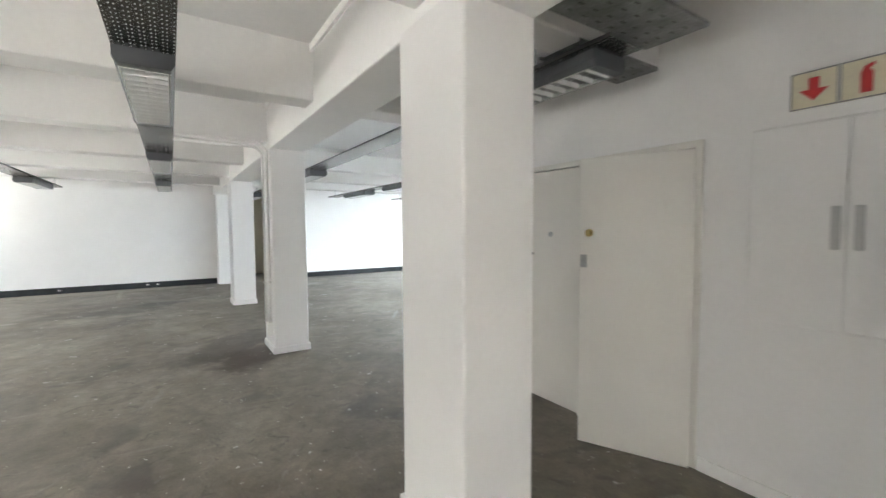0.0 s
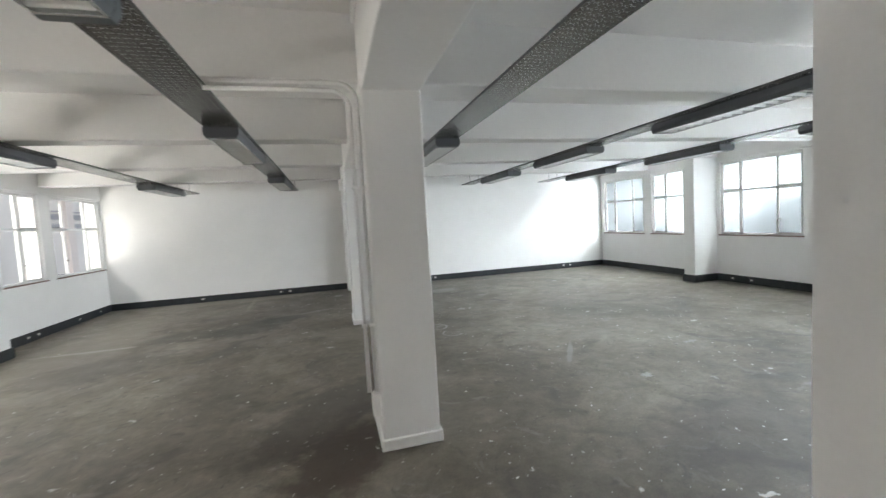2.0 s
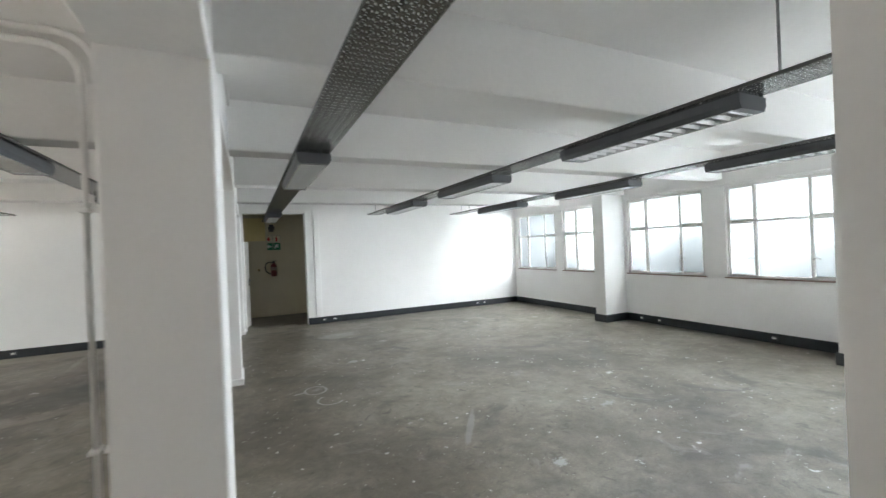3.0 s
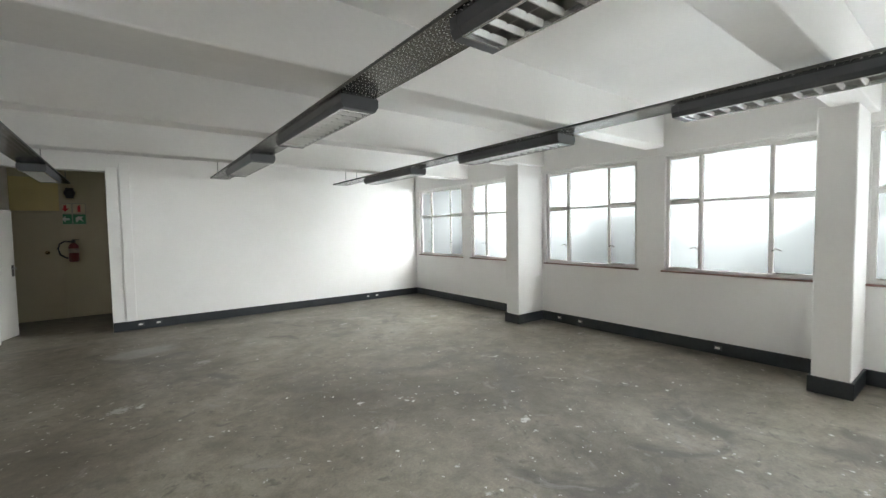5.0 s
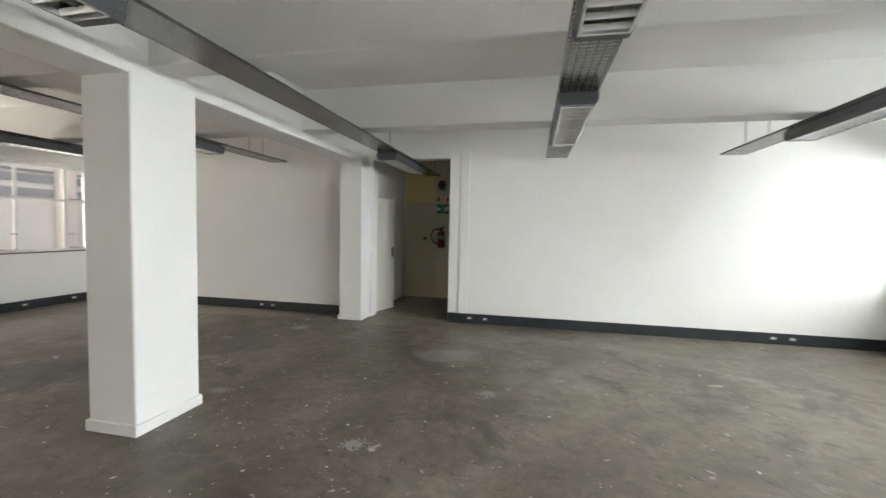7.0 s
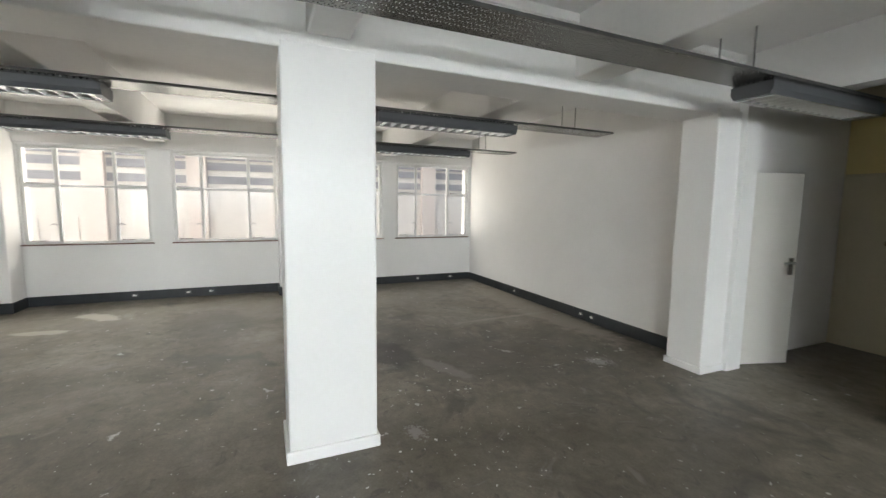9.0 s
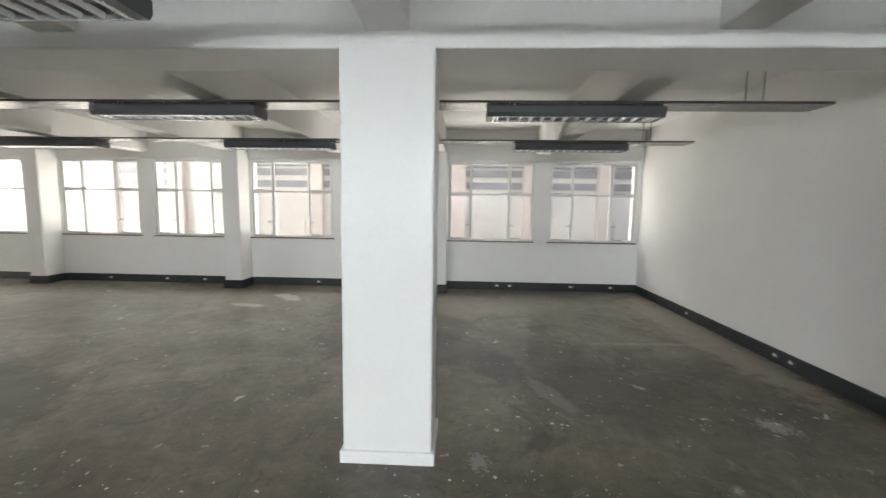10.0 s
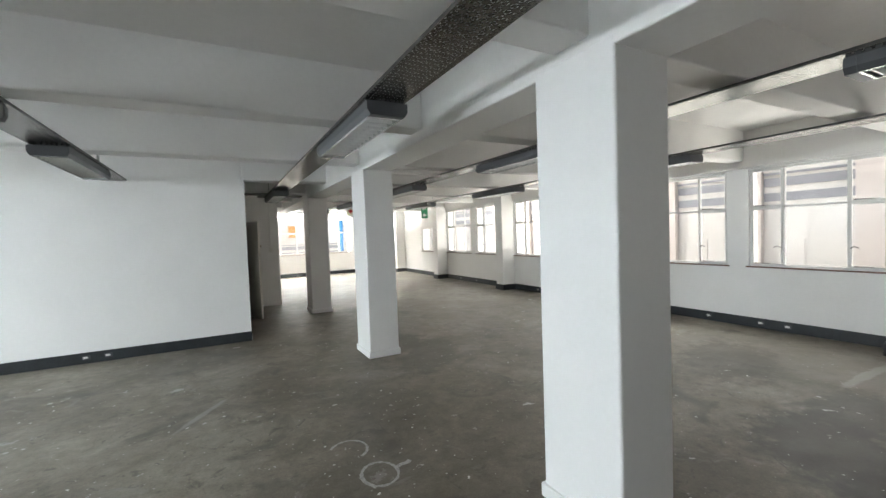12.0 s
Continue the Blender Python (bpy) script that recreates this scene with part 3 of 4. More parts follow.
structure("skirting_core_south", boxes((1.49, CORE_X - 0.014, -0.35, -0.336, 0, 0.09), bevel=0.003, segments=1), PAINT, "low white painted skirting", "skirting")
structure("skirting_lobby", boxes((1.02, 3.4, 15.285, 15.30, 0, 0.07), bevel=0.003, segments=1), LOBBY, "lobby skirting in the warm-glow wall colour", "skirting")


# ---- windows ----
def window(name, width, height, pane, cols=(0.27, 0.71), bar=0.60, casements=True):
    """A steel casement window; local x runs along the wall, y points outwards, z up from the sill."""
    w = new(name)
    tagged(w, "white steel casement window in six panes" if casements else "small white steel window", "window", kind="structure")
    f = 0.035
    part("window_frame", boxes((0, f, 0, 0.05, 0, height), (width - f, width, 0, 0.05, 0, height),
                               (f, width - f, 0, 0.05, 0, f), (f, width - f, 0, 0.05, height - f, height), bevel=0.004, segments=1), STEEL, w)
    xs, zs = [0.0] + [c * width for c in cols] + [width], [0.0, height * bar, height]
    for x in xs[1:-1]:
        part("mullion", boxes((x - 0.017, x + 0.017, 0.002, 0.048, f, height - f), bevel=0.004, segments=1), STEEL, w)
    if casements:
        for a, b in zip(xs, xs[1:]):
            part("transom", boxes((max(a + 0.017, f), min(b - 0.017, width - f), 0.002, 0.048, zs[1] - 0.017, zs[1] + 0.017), bevel=0.004, segments=1), STEEL, w)
    else:
        zs = [0.0, height]
    for i, (a, b) in enumerate(zip(xs, xs[1:])):
        for c, d in zip(zs, zs[1:]):
            p = part("pane", boxes((max(a + 0.015, f - 0.004), min(b - 0.015, width - f + 0.004), 0.022, 0.027, max(c + 0.015, f - 0.004), min(d - 0.015, height - f + 0.004))), pane, w)
            p.visible_shadow = False
            if casements and i != 1:
                # opening leaf inside the main frame
                x0, x1, z0, z1 = max(a + 0.017, f), min(b - 0.017, width - f), max(c + 0.017, f), min(d - 0.017, height - f)
                part("sash", boxes((x0, x0 + 0.018, -0.010, 0.012, z0, z1), (x1 - 0.018, x1, -0.010, 0.012, z0, z1),
                                   (x0 + 0.018, x1 - 0.018, -0.010, 0.012, z0, z0 + 0.018), (x0 + 0.018, x1 - 0.018, -0.010, 0.012, z1 - 0.018, z1), bevel=0.003, segments=1), STEEL, w)
                s = 1 if i == 0 else -1
                if c == 0:
                    hx = xs[1] - 0.03 if i == 0 else xs[2] + 0.03
                    part("handle", tube([(hx, -0.012, 0.30), (hx, -0.035, 0.30), (hx - s * 0.035, -0.040, 0.325), (hx - s * 0.085, -0.040, 0.30)], 0.008, 6), IRON, w)
                part("stay", boxes((x0 + 0.04, x0 + 0.24 if x1 - x0 > 0.3 else x1 - 0.04, -0.030, -0.020, z0 + 0.012, z0 + 0.022), (x0 + 0.05, x0 + 0.065, -0.022, -0.008, z0 + 0.008, z0 + 0.03), bevel=0.002, segments=1), IRON, w)
    part("window_sill", boxes((-0.03, width + 0.03, -0.078, -0.002, -0.020, 0.0), bevel=0.005), SILLM, w, "brown tiled sill")
    return w


clear_window = window("window_1", WIN_W, W_HEAD - W_SILL, CLEAR)
clear_window.matrix_basis = pose(XW - RECESS, W_STARTS[0], W_SILL, 0, 0, 90)
count = 1
for y in W_STARTS[1:]:
    count += 1
    copy_thing(clear_window, pose(XW - RECESS, y, W_SILL, 0, 0, 90)).name = f"window_{count}"
frosted_window = None
for y in E_STARTS:
    count += 1
    at = pose(XE + RECESS, y + E_WIN, SILL, 0, 0, -90)
    if frosted_window is None:
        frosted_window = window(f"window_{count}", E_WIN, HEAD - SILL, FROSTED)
        tagged(frosted_window, "white steel casement window with obscured glass panes")
        frosted_window.matrix_basis = at
    else:
        copy_thing(frosted_window, at).name = f"window_{count}"
for a, b in S_STARTS:
    count += 1
    copy_thing(clear_window, pose(b, YS - RECESS, W_SILL, 0, 0, 180)).name = f"window_{count}"
count += 1
window(f"window_{count}", SMALL[1] - SMALL[0], 1.92 - W_SILL, CLEAR, cols=(0.5,), casements=False).matrix_basis = pose(XW - RECESS, SMALL[0], W_SILL, 0, 0, 90)


# ---- cable trays and lamps ----
TRAY_Z, TRAY_W, TRAY_H = 2.585, 0.30, 0.024


def cable_tray(x, y0, y1, hangers, straps=()):
    t = new("cable_tray")
    t.location = (x, y0, TRAY_Z)
    tagged(t, "pierced dull galvanised cable tray hung under the beams", "cable tray", "cable trays under the ceiling")
    h, n = TRAY_W / 2, y1 - y0
    part("tray_base", boxes((-h, h, 0, n, 0, 0.0030)), TRAY, t)
    side = part("tray_side", boxes((-0.0015, 0.0015, 0, n, 0.0035, TRAY_H)), EDGE, t, "dark upturned edge", at=pose(-h + 0.0015, 0, 0))
    again(side, t, pose(h - 0.0015, 0, 0))
    rod = None
    for y in hangers:
        for s in (-1, 1):
            if rod is None:
                rod = part("hanger_rod", tube([(0, 0, 0.0), (0, 0, CEIL - TRAY_Z)], 0.006, 8), GALV, t, at=pose(s * 0.12, y - y0, 0.002))
            else:
                again(rod, t, pose(s * 0.12, y - y0, 0.002))
    for y in straps:
        part("hanger_strap", boxes((-0.014, 0.014, y - y0 - 0.003, y - y0 + 0.003, 0.002, CEIL - TRAY_Z), bevel=0.001, segments=1), GALV, t)
    return t


def cross_tray(x0, x1, y, w):
    t = new("cable_tray")
    t.location = (x0, y, TRAY_Z + 0.04)
    tagged(t, "short pierced galvanised cable tray crossing to the core wall", "cable tray", "cable trays under the ceiling")
    part("tray_base", boxes((0, x1 - x0, -w / 2, w / 2, 0, 0.002)), DULL, t)
    holes = bmesh.new()
    for k in range(int((x1 - x0) / 0.11)):
        for q in (-0.3, -0.1, 0.12, 0.31):
            box(holes, 0.05 + k * 0.11, 0.085 + k * 0.11, q * w, q * w + 0.012, -0.0012, -0.0002)
    tagged(part("slots", holes, EDGE, t, "dark punched slots"), kind="stuff")
    side = part("tray_side", boxes((0, x1 - x0, -0.0015, 0.0015, 0.002, 0.022)), GALV, t, at=pose(0, -w / 2 + 0.0015, 0))
    again(side, t, pose(0, w / 2 - 0.0015, 0))


TX = {"a": -2.67, "b": -0.465, "c": 1.763, "d": 4.108, "e": 6.408}
cable_tray(TX["a"], YS + 0.1, 12.90, (12.3, 0.4, -5.8))
cable_tray(TX["b"], YS + 0.1, 12.90, (12.3, 0.4, -5.8))
cable_tray(TX["c"], 0.90, 14.90, (11.9, 14.5, 1.7))
cable_tray(TX["d"], CORE_Y + 0.05, 12.90, (12.3,), (4.2,))
cable_tray(TX["e"], CORE_Y + 0.05, 12.90, (12.3,), (4.2,))
cross_tray(1.10, 2.03, 0.775, 0.35)
cross_tray(1.60, 2.41, 1.24, 0.31)

LAMP_L, LAMP_W, LAMP_H = 1.60, 0.285, 0.090


def strip_lamp():
    """A twin louvred lamp hung under a tray; local origin at the middle of its south end, on top."""
    t = new("ceiling_lamp")
    tagged(t, "unlit grey twin strip lamp with aluminium louvre", "lamp", "strip lamps under the trays")
    h, e = LAMP_W / 2, 0.02
    part("housing", boxes((-h + 0.001, h - 0.001, e, LAMP_L - e, -0.028, 0.0), bevel=0.003, segments=1), GREY, t)
    flank = ((-h, 0.0), (-h, -0.055), (-h + 0.020, -LAMP_H), (-h + 0.026, -LAMP_H), (-h + 0.026, -0.029), (-h + 0.0005, -0.029))
    part("housing_side", prism(flank, e, LAMP_L - e), GREY, t)
    part("housing_side", prism([(-x, z) for x, z in flank], e, LAMP_L - e), GREY, t)
    ends = ((-h - 0.003, 0.001), (-h - 0.003, -0.056), (-h + 0.019, -LAMP_H - 0.002), (h - 0.019, -LAMP_H - 0.002), (h + 0.003, -0.056), (h + 0.003, 0.001))
    cap = part("end_cap", prism(ends, 0, 0.055), GREY, t)
    again(cap, t, pose(0, LAMP_L - 0.055, 0))
    lip = part("end_reflector", prism(((-h + 0.03, -LAMP_H - 0.003), (h - 0.03, -LAMP_H - 0.003), (h - 0.04, -0.05), (-h + 0.04, -0.05)), 0.056, 0.070), LOUVRE, t, "bright aluminium end piece")
    again(lip, t, pose(0, LAMP_L - 0.126, 0))
    refl = bmesh.new()
    n = 7
    rows = [[refl.verts.new((-0.052 + 0.104 * i / n, y, -0.034 - 0.036 * (2 * i / n - 1) ** 2)) for i in range(n + 1)] for y in (0.056, LAMP_L - 0.056)]
    for i in range(n):
        refl.faces.new((rows[0][i], rows[0][i + 1], rows[1][i + 1], rows[1][i]))
    r = part("reflector", refl, ALU, t, "curved aluminium reflector, shade of the housing in its colour", smooth=True, at=pose(-0.056, 0, 0))
    again(r, t, pose(0.056, 0, 0))
    part("spine", boxes((-0.003, 0.003, 0.056, LAMP_L - 0.056, -0.060, -0.031)), LOUVRE, t)
    rail = part("side_rail", boxes((-0.006, 0.006, 0.056, LAMP_L - 0.056, -LAMP_H - 0.004, -0.040), bevel=0.0015, segments=1), LOUVRE, t, "bright aluminium edge rail", at=pose(-h + 0.0265, 0, 0))
    again(rail, t, pose(h - 0.0265, 0, 0))
    blade = None
    k = 14
    for i in range(k):
        at = pose(0, 0.10 + (LAMP_L - 0.20) * i / (k - 1), 0)
        if blade is None:
            bm = bmesh.new()
            prof = ((-0.004, -LAMP_H + 0.002), (0.004, -LAMP_H + 0.002), (0.008, -0.078), (0.016, -0.064), (-0.016, -0.064), (-0.008, -0.078))
            ends = [[bm.verts.new((x, y, z)) for y, z in prof] for x in (-h + 0.031, h - 0.031)]
            bm.faces.new(ends[0]), bm.faces.new(ends[1][::-1])
            for q in range(6):
                bm.faces.new((ends[0][q], ends[1][q], ends[1][(q + 1) % 6], ends[0][(q + 1) % 6]))
            bmesh.ops.recalc_face_normals(bm, faces=list(bm.faces))
            blade = part("louvre_blade", bm, BLADE, t, at=at)
        else:
            again(blade, t, at)
    teeth = part("toothed_rail", comb(LAMP_L - 0.02, 0.04, 0.024, 0.008, 0.021, 0.003), DARKPL, t, "dark toothed fixing rail", at=pose(-h + 0.006, 0.01, 0.0005, 0, 0, 90))
    again(teeth, t, pose(h - 0.003, 0.01, 0.0005, 0, 0, 90))
    teeth = part("toothed_rail", comb(LAMP_W - 0.04, 0.035, 0.02, 0.006, 0.021, 0.003), DARKPL, t, at=pose(-h + 0.02, 0.006, 0.0005))
    again(teeth, t, pose(-h + 0.02, LAMP_L - 0.009, 0.0005))
    clip = part("mounting_clip", boxes((-h + 0.01, h - 0.01, -0.012, 0.012, 0.0, 0.022)), GALV, t, at=pose(0, 0.25, 0))
    again(clip, t, pose(0, LAMP_L - 0.25, 0))
    return t


LAMPS = {"a": (10.40, 6.10, 2.50, -1.5, -5.3), "b": (9.86, 6.08, 2.37, -1.6, -5.4), "c": (12.10, 6.60, 1.00),
         "d": (9.85, 7.17, 4.35), "e": (9.85, 7.10, 4.40)}
lamp = None
for key, starts in LAMPS.items():
    for y in starts:
        at = pose(TX[key], y, TRAY_Z - 0.022)
        if lamp is None:
            lamp = strip_lamp()
            lamp.matrix_basis = at
        else:
            copy_thing(lamp, at)


# ---- doors of the core ----
def leaf(name, width, height, label):
    d = new(name)
    tagged(d, label, "door", kind="structure")
    part("door_leaf", boxes((0, width, -0.02, 0.02, 0.006, height), bevel=0.003, segments=1), DOOR, d)
    return d


ajar = leaf("door_1", 0.70, 2.055, "cream painted flush door standing ajar")
ajar.matrix_basis = pose(CORE_X - 0.030, D1[0] - 0.012, 0, 0, 0, 90 + 25.0)
part("lock_plate", tube([(0, 0, 0), (0, 0.012, 0)], 0.028, 16), BRASS, ajar, "round brass lock", at=pose(0.635, 0.020, 1.53))
part("lock_knob", tube([(0, 0, 0), (0, 0.035, 0)], [0.012, 0.016], 12), BRASS, ajar, at=pose(0.635, 0.032, 1.53))
part("push_plate", boxes((-0.022, 0.022, 0, 0.004, -0.045, 0.045), bevel=0.002, segments=1), CHROME, ajar, "grey metal plate", at=pose(0.672, 0.0195, 1.33))
shut = leaf("door_2", 0.76, 2.064, "cream painted flush door, closed")
shut.matrix_basis = pose(CORE_X + 0.03, D2[0] + 0.01, 0, 0, 0, 90)
part("lock_plate", tube([(0, 0, 0), (0, 0.01, 0)], 0.022, 14), CHROME, shut, at=pose(0.30, 0.020, 1.51))
part("door_knob", tube([(0, 0, 0), (0, 0.03, 0), (0, 0.05, 0)], [0.012, 0.010, 0.022], 12), DARKPL, shut, at=pose(0.52, 0.020, 1.33))


def frame_round(y0, y1, name):
    f = structure(name, boxes((CORE_X - 0.012, CORE_X + 0.1, y0 - 0.045, y0, 0, DH + 0.045), (CORE_X - 0.012, CORE_X + 0.1, y1, y1 + 0.045, 0, DH + 0.045),
                              (CORE_X - 0.012, CORE_X + 0.1, y0, y1, DH, DH + 0.045), bevel=0.004, segments=1), DOOR, "cream painted timber door frame", "door frame")
    return f


frame_round(*D1, "door_frame_1")
frame_round(*D2, "door_frame_2")

PULL = mat("grey_plastic_pull", (0.50, 0.50, 0.49), 0.5, noise_scale=20, vary=0.08)
# shallow cupboard beside the doors
cup = tagged(new("wall_cupboard"), "white flush wall cupboard with two doors and grey pulls", "cupboard")
cup.location = (CORE_X, 0.53, 1.03)
part("cupboard_frame", boxes((-0.012, 0, -0.84, 0, 0, 1.08), bevel=0.003, segments=1), PAINT, cup)
for y0, y1, hy in ((-0.415, -0.01, -0.375), (-0.83, -0.421, -0.462)):
    d = part("cupboard_door", boxes((-0.026, -0.013, y0, y1, 0.01, 1.07), bevel=0.003, segments=1), PAINT, cup)
    part("pull", boxes((-0.031, -0.0265, hy - 0.018, hy + 0.018, 0.42, 0.64), bevel=0.003, segments=1), PULL, d, "grey flush pull")


# ---- signs ----
def arrow(s):
    """A block arrow pointing down, about s across."""
    return [(0, -0.5 * s), (0.5 * s, 0.0), (0.18 * s, 0.0), (0.18 * s, 0.5 * s), (-0.18 * s, 0.5 * s), (-0.18 * s, 0.0), (-0.5 * s, 0.0)]


def sign(name, w, h, board, m, label, rim=None):
    """A flat sign; local x along it, z up, its face towards -y."""
    s = tagged(new(name), label, "sign")
    s.matrix_basis = m
    part("board", plate([(-w / 2, -h / 2), (w / 2, -h / 2), (w / 2, h / 2), (-w / 2, h / 2)], 0.006), board, s)
    if rim:
        r = 0.006
        part("rim", boxes((-w / 2, w / 2, -0.010, -0.006, -h / 2, -h / 2 + r), (-w / 2, w / 2, -0.010, -0.006, h / 2 - r, h / 2),
                          (-w / 2, -w / 2 + r, -0.010, -0.006, -h / 2 + r, h / 2 - r), (w / 2 - r, w / 2, -0.010, -0.006, -h / 2 + r, h / 2 - r)), rim, s)
    return s


def bottle(s):
    """The outline of an extinguisher."""
    return [(-0.16 * s, -0.5 * s), (0.16 * s, -0.5 * s), (0.16 * s, 0.18 * s), (0.06 * s, 0.30 * s), (0.20 * s, 0.42 * s), (0.16 * s, 0.5 * s), (-0.08 * s, 0.40 * s), (-0.16 * s, 0.18 * s)]


def arrow_sign(m, w, label, board=CREAM, ink=RED, spin=0):
    s = sign("arrow_sign", w, w, board, m, label, rim=GALV)
    part("arrow", plate(arrow(w * 0.62), 0.002), ink, s, at=pose(0, -0.007, 0, 0, spin, 0))
    return s


def bottle_sign(m, w, label):
    s = sign("extinguisher_sign", w, w, CREAM, m, label, rim=GALV)
    part("symbol", plate(bottle(w * 0.72), 0.002), RED, s, at=pose(0, -0.007, 0))
    return s


arrow_sign(pose(CORE_X - 0.001, 0.265, 2.275, 0, 0, -90), 0.19, "cream square sign with a red downward arrow")
bottle_sign(pose(CORE_X - 0.001, 0.070, 2.275, 0, 0, -90), 0.19, "cream square sign with a red extinguisher symbol")
BY = 15.299
arrow_sign(pose(1.78, BY, 2.14, 0, 0, 0), 0.20, "cream square sign with a red downward arrow")
bottle_sign(pose(1.985, BY, 2.14, 0, 0, 0), 0.20, "cream square sign with a red extinguisher symbol")
arrow_sign(pose(1.78, BY, 1.93, 0, 0, 0), 0.20, "green square sign with a white arrow", GREEN, SIGNWH, 90)
way = sign("exit_sign", 0.20, 0.20, GREEN, pose(1.985, BY, 1.93), "green square exit sign with a white symbol", rim=GALV)
part("symbol", plate([(-0.05, -0.07), (0.0, -0.01), (0.06, -0.05), (0.03, 0.02), (0.06, 0.05), (-0.02, 0.06), (-0.06, 0.02)], 0.002), SIGNWH, way, at=pose(0, -0.007, 0))

# ---- lobby things ----
ext = tagged(new("fire_extinguisher"), "red fire extinguisher with black hose on a wall bracket", "extinguisher")
ext.location = (1.88, 15.30, 1.10)
LABELP = mat("dull_printed_label", (0.34, 0.27, 0.22), 0.5, noise_scale=14, vary=0.2)
DARKRED = mat("dark_red_enamel", (0.16, 0.018, 0.018), 0.35, noise_scale=12, vary=0.15)
part("bottle", tube([(0, -0.10, 0.0), (0, -0.10, 0.015), (0, -0.10, 0.30), (0, -0.10, 0.345), (0, -0.10, 0.37)], [0.06, 0.078, 0.078, 0.05, 0.025], 20), DARKRED, ext, smooth=True)
part("label_band", tube([(0, -0.10, 0.17), (0, -0.10, 0.26)], 0.0795, 20), LABELP, ext, "dull printed band", smooth=True)
part("valve", boxes((-0.03, 0.03, -0.12, -0.08, 0.37, 0.42), (-0.02, 0.09, -0.11, -0.09, 0.42, 0.435), bevel=0.004, segments=1), DARKPL, ext)
part("hose", tube([(-0.03, -0.10, 0.39), (-0.13, -0.10, 0.40), (-0.20, -0.10, 0.35), (-0.225, -0.10, 0.26), (-0.20, -0.10, 0.15), (-0.13, -0.10, 0.09), (-0.085, -0.10, 0.07)], 0.016, 8), DARKPL, ext, smooth=True)
part("wall_bracket", boxes((-0.03, 0.03, -0.022, 0, 0.08, 0.36)), GALV, ext)

lob = structure("door_3", boxes((1.03, 1.70, 15.27, 15.30, 0.005, 2.06), bevel=0.003, segments=1), LOBBY, "dim flush lobby door, closed, warm glow in its colour", "door")
part("door_knob", tube([(0, 0, 0), (0, -0.03, 0), (0, -0.06, 0)], [0.035, 0.012, 0.032], 14), BRASS, lob, "brown metal knob", smooth=True, at=pose(1.50, 15.27, 1.29))
structure("trim_lobby_door", boxes((1.70, 1.74, 15.280, 15.30, 0, 2.72), (1.03, 1.70, 15.276, 15.30, 2.07, 2.085), bevel=0.002, segments=1), LOBBY, "painted timber stop, warm glow in its colour", "trim")
# glow above the door, drawn as a yellow panel
structure("trim_over_door", boxes((1.03, 1.70, 15.285, 15.30, 2.09, 2.72)), YELLOW, "yellow panel over the lobby door, lamp glow in its colour", "panel")
bell = tagged(new("alarm_sounder"), "round black alarm sounder on the lobby wall", "alarm")
bell.location = (1.86, 15.30, 2.44)
part("sounder_body", tube([(0, 0, 0), (0, -0.05, 0), (0, -0.085, 0)], [0.085, 0.085, 0.05], 18), DARKPL, bell, smooth=True)
part("sounder_base", boxes((-0.06, 0.06, -0.02, -0.001, -0.1, 0.1), bevel=0.004, segments=1), DARKPL, bell)

open_leaf = leaf("door_4", 0.64, 2.03, "white flush door standing open into the lobby")
open_leaf.matrix_basis = pose(1.06, YN + 0.25, 0, 0, 0, 74)
part("door_handle", tube([(0.575, -0.02, 1.10), (0.575, -0.065, 1.10), (0.46, -0.07, 1.10)], 0.012, 8), CHROME, open_leaf, "steel lever handle", smooth=True)
part("keyhole_plate", boxes((0.55, 0.60, -0.025, -0.02, 0.97, 1.15)), IRON, open_leaf)
structure("trim_doorway", boxes((DX1, DX1 + 0.16, YN - 0.012, YN, SK_H, 2.70), (2.66, 2.80, YN - 0.024, YN, SK_H, 2.78), bevel=0.006), PAINT, "white painted doorway trim", "trim")

# ---- conduits on the second column ----
cy = COL_Y - BAY
for dz in (0.0, 0.052):
    c = tagged(new("conduit"), "white painted conduit from tray to column", "conduit", "conduits on the column")
    z0, y0, xx = 2.63 - dz, cy - 0.155, CX0 - 0.018 - dz
    bend = [(xx - 0.13 + 0.13 * math.sin(radians(a)), y0, z0 - 0.13 + 0.13 * math.cos(radians(a))) for a in range(0, 91, 15)]
    part("pipe", tube([(TX["b"] + 0.14, y0, z0), *bend, (xx, y0, 0.40)], 0.016, 10), PAINT, c, smooth=True)
    for z in (0.9, 1.9):
        part("saddle", boxes((xx - 0.022, xx + 0.016, y0 - 0.03, y0 + 0.03, z - 0.01, z + 0.01), bevel=0.003, segments=1), PAINT, c)
jb = tagged(new("socket_box"), "white painted surface socket box on a column", "socket")
jb.location = (CX0, cy - 0.16, 0.30)
part("box_body", boxes((-0.05, 0, -0.05, 0.05, -0.08, 0.09), bevel=0.006), PAINT, jb)
part("box_plate", boxes((-0.056, -0.05, -0.045, 0.045, -0.07, 0.08), bevel=0.003, segments=1), PLASTIC, jb)


sw = tagged(new("light_switch"), "white light switch on a painted conduit", "switch")
sw.location = (1.70, -0.35, 1.40)
part("box_body", boxes((-0.04, 0.04, 0, 0.035, -0.06, 0.06), bevel=0.005), PLASTIC, sw)
part("rocker", boxes((-0.015, 0.015, 0.035, 0.041, -0.025, 0.025), bevel=0.002, segments=1), PLASTIC, sw)
part("conduit", tube([(0, 0.014, 0.06), (0, 0.014, CEIL - 1.40)], 0.0125, 10), PAINT, sw, smooth=True)

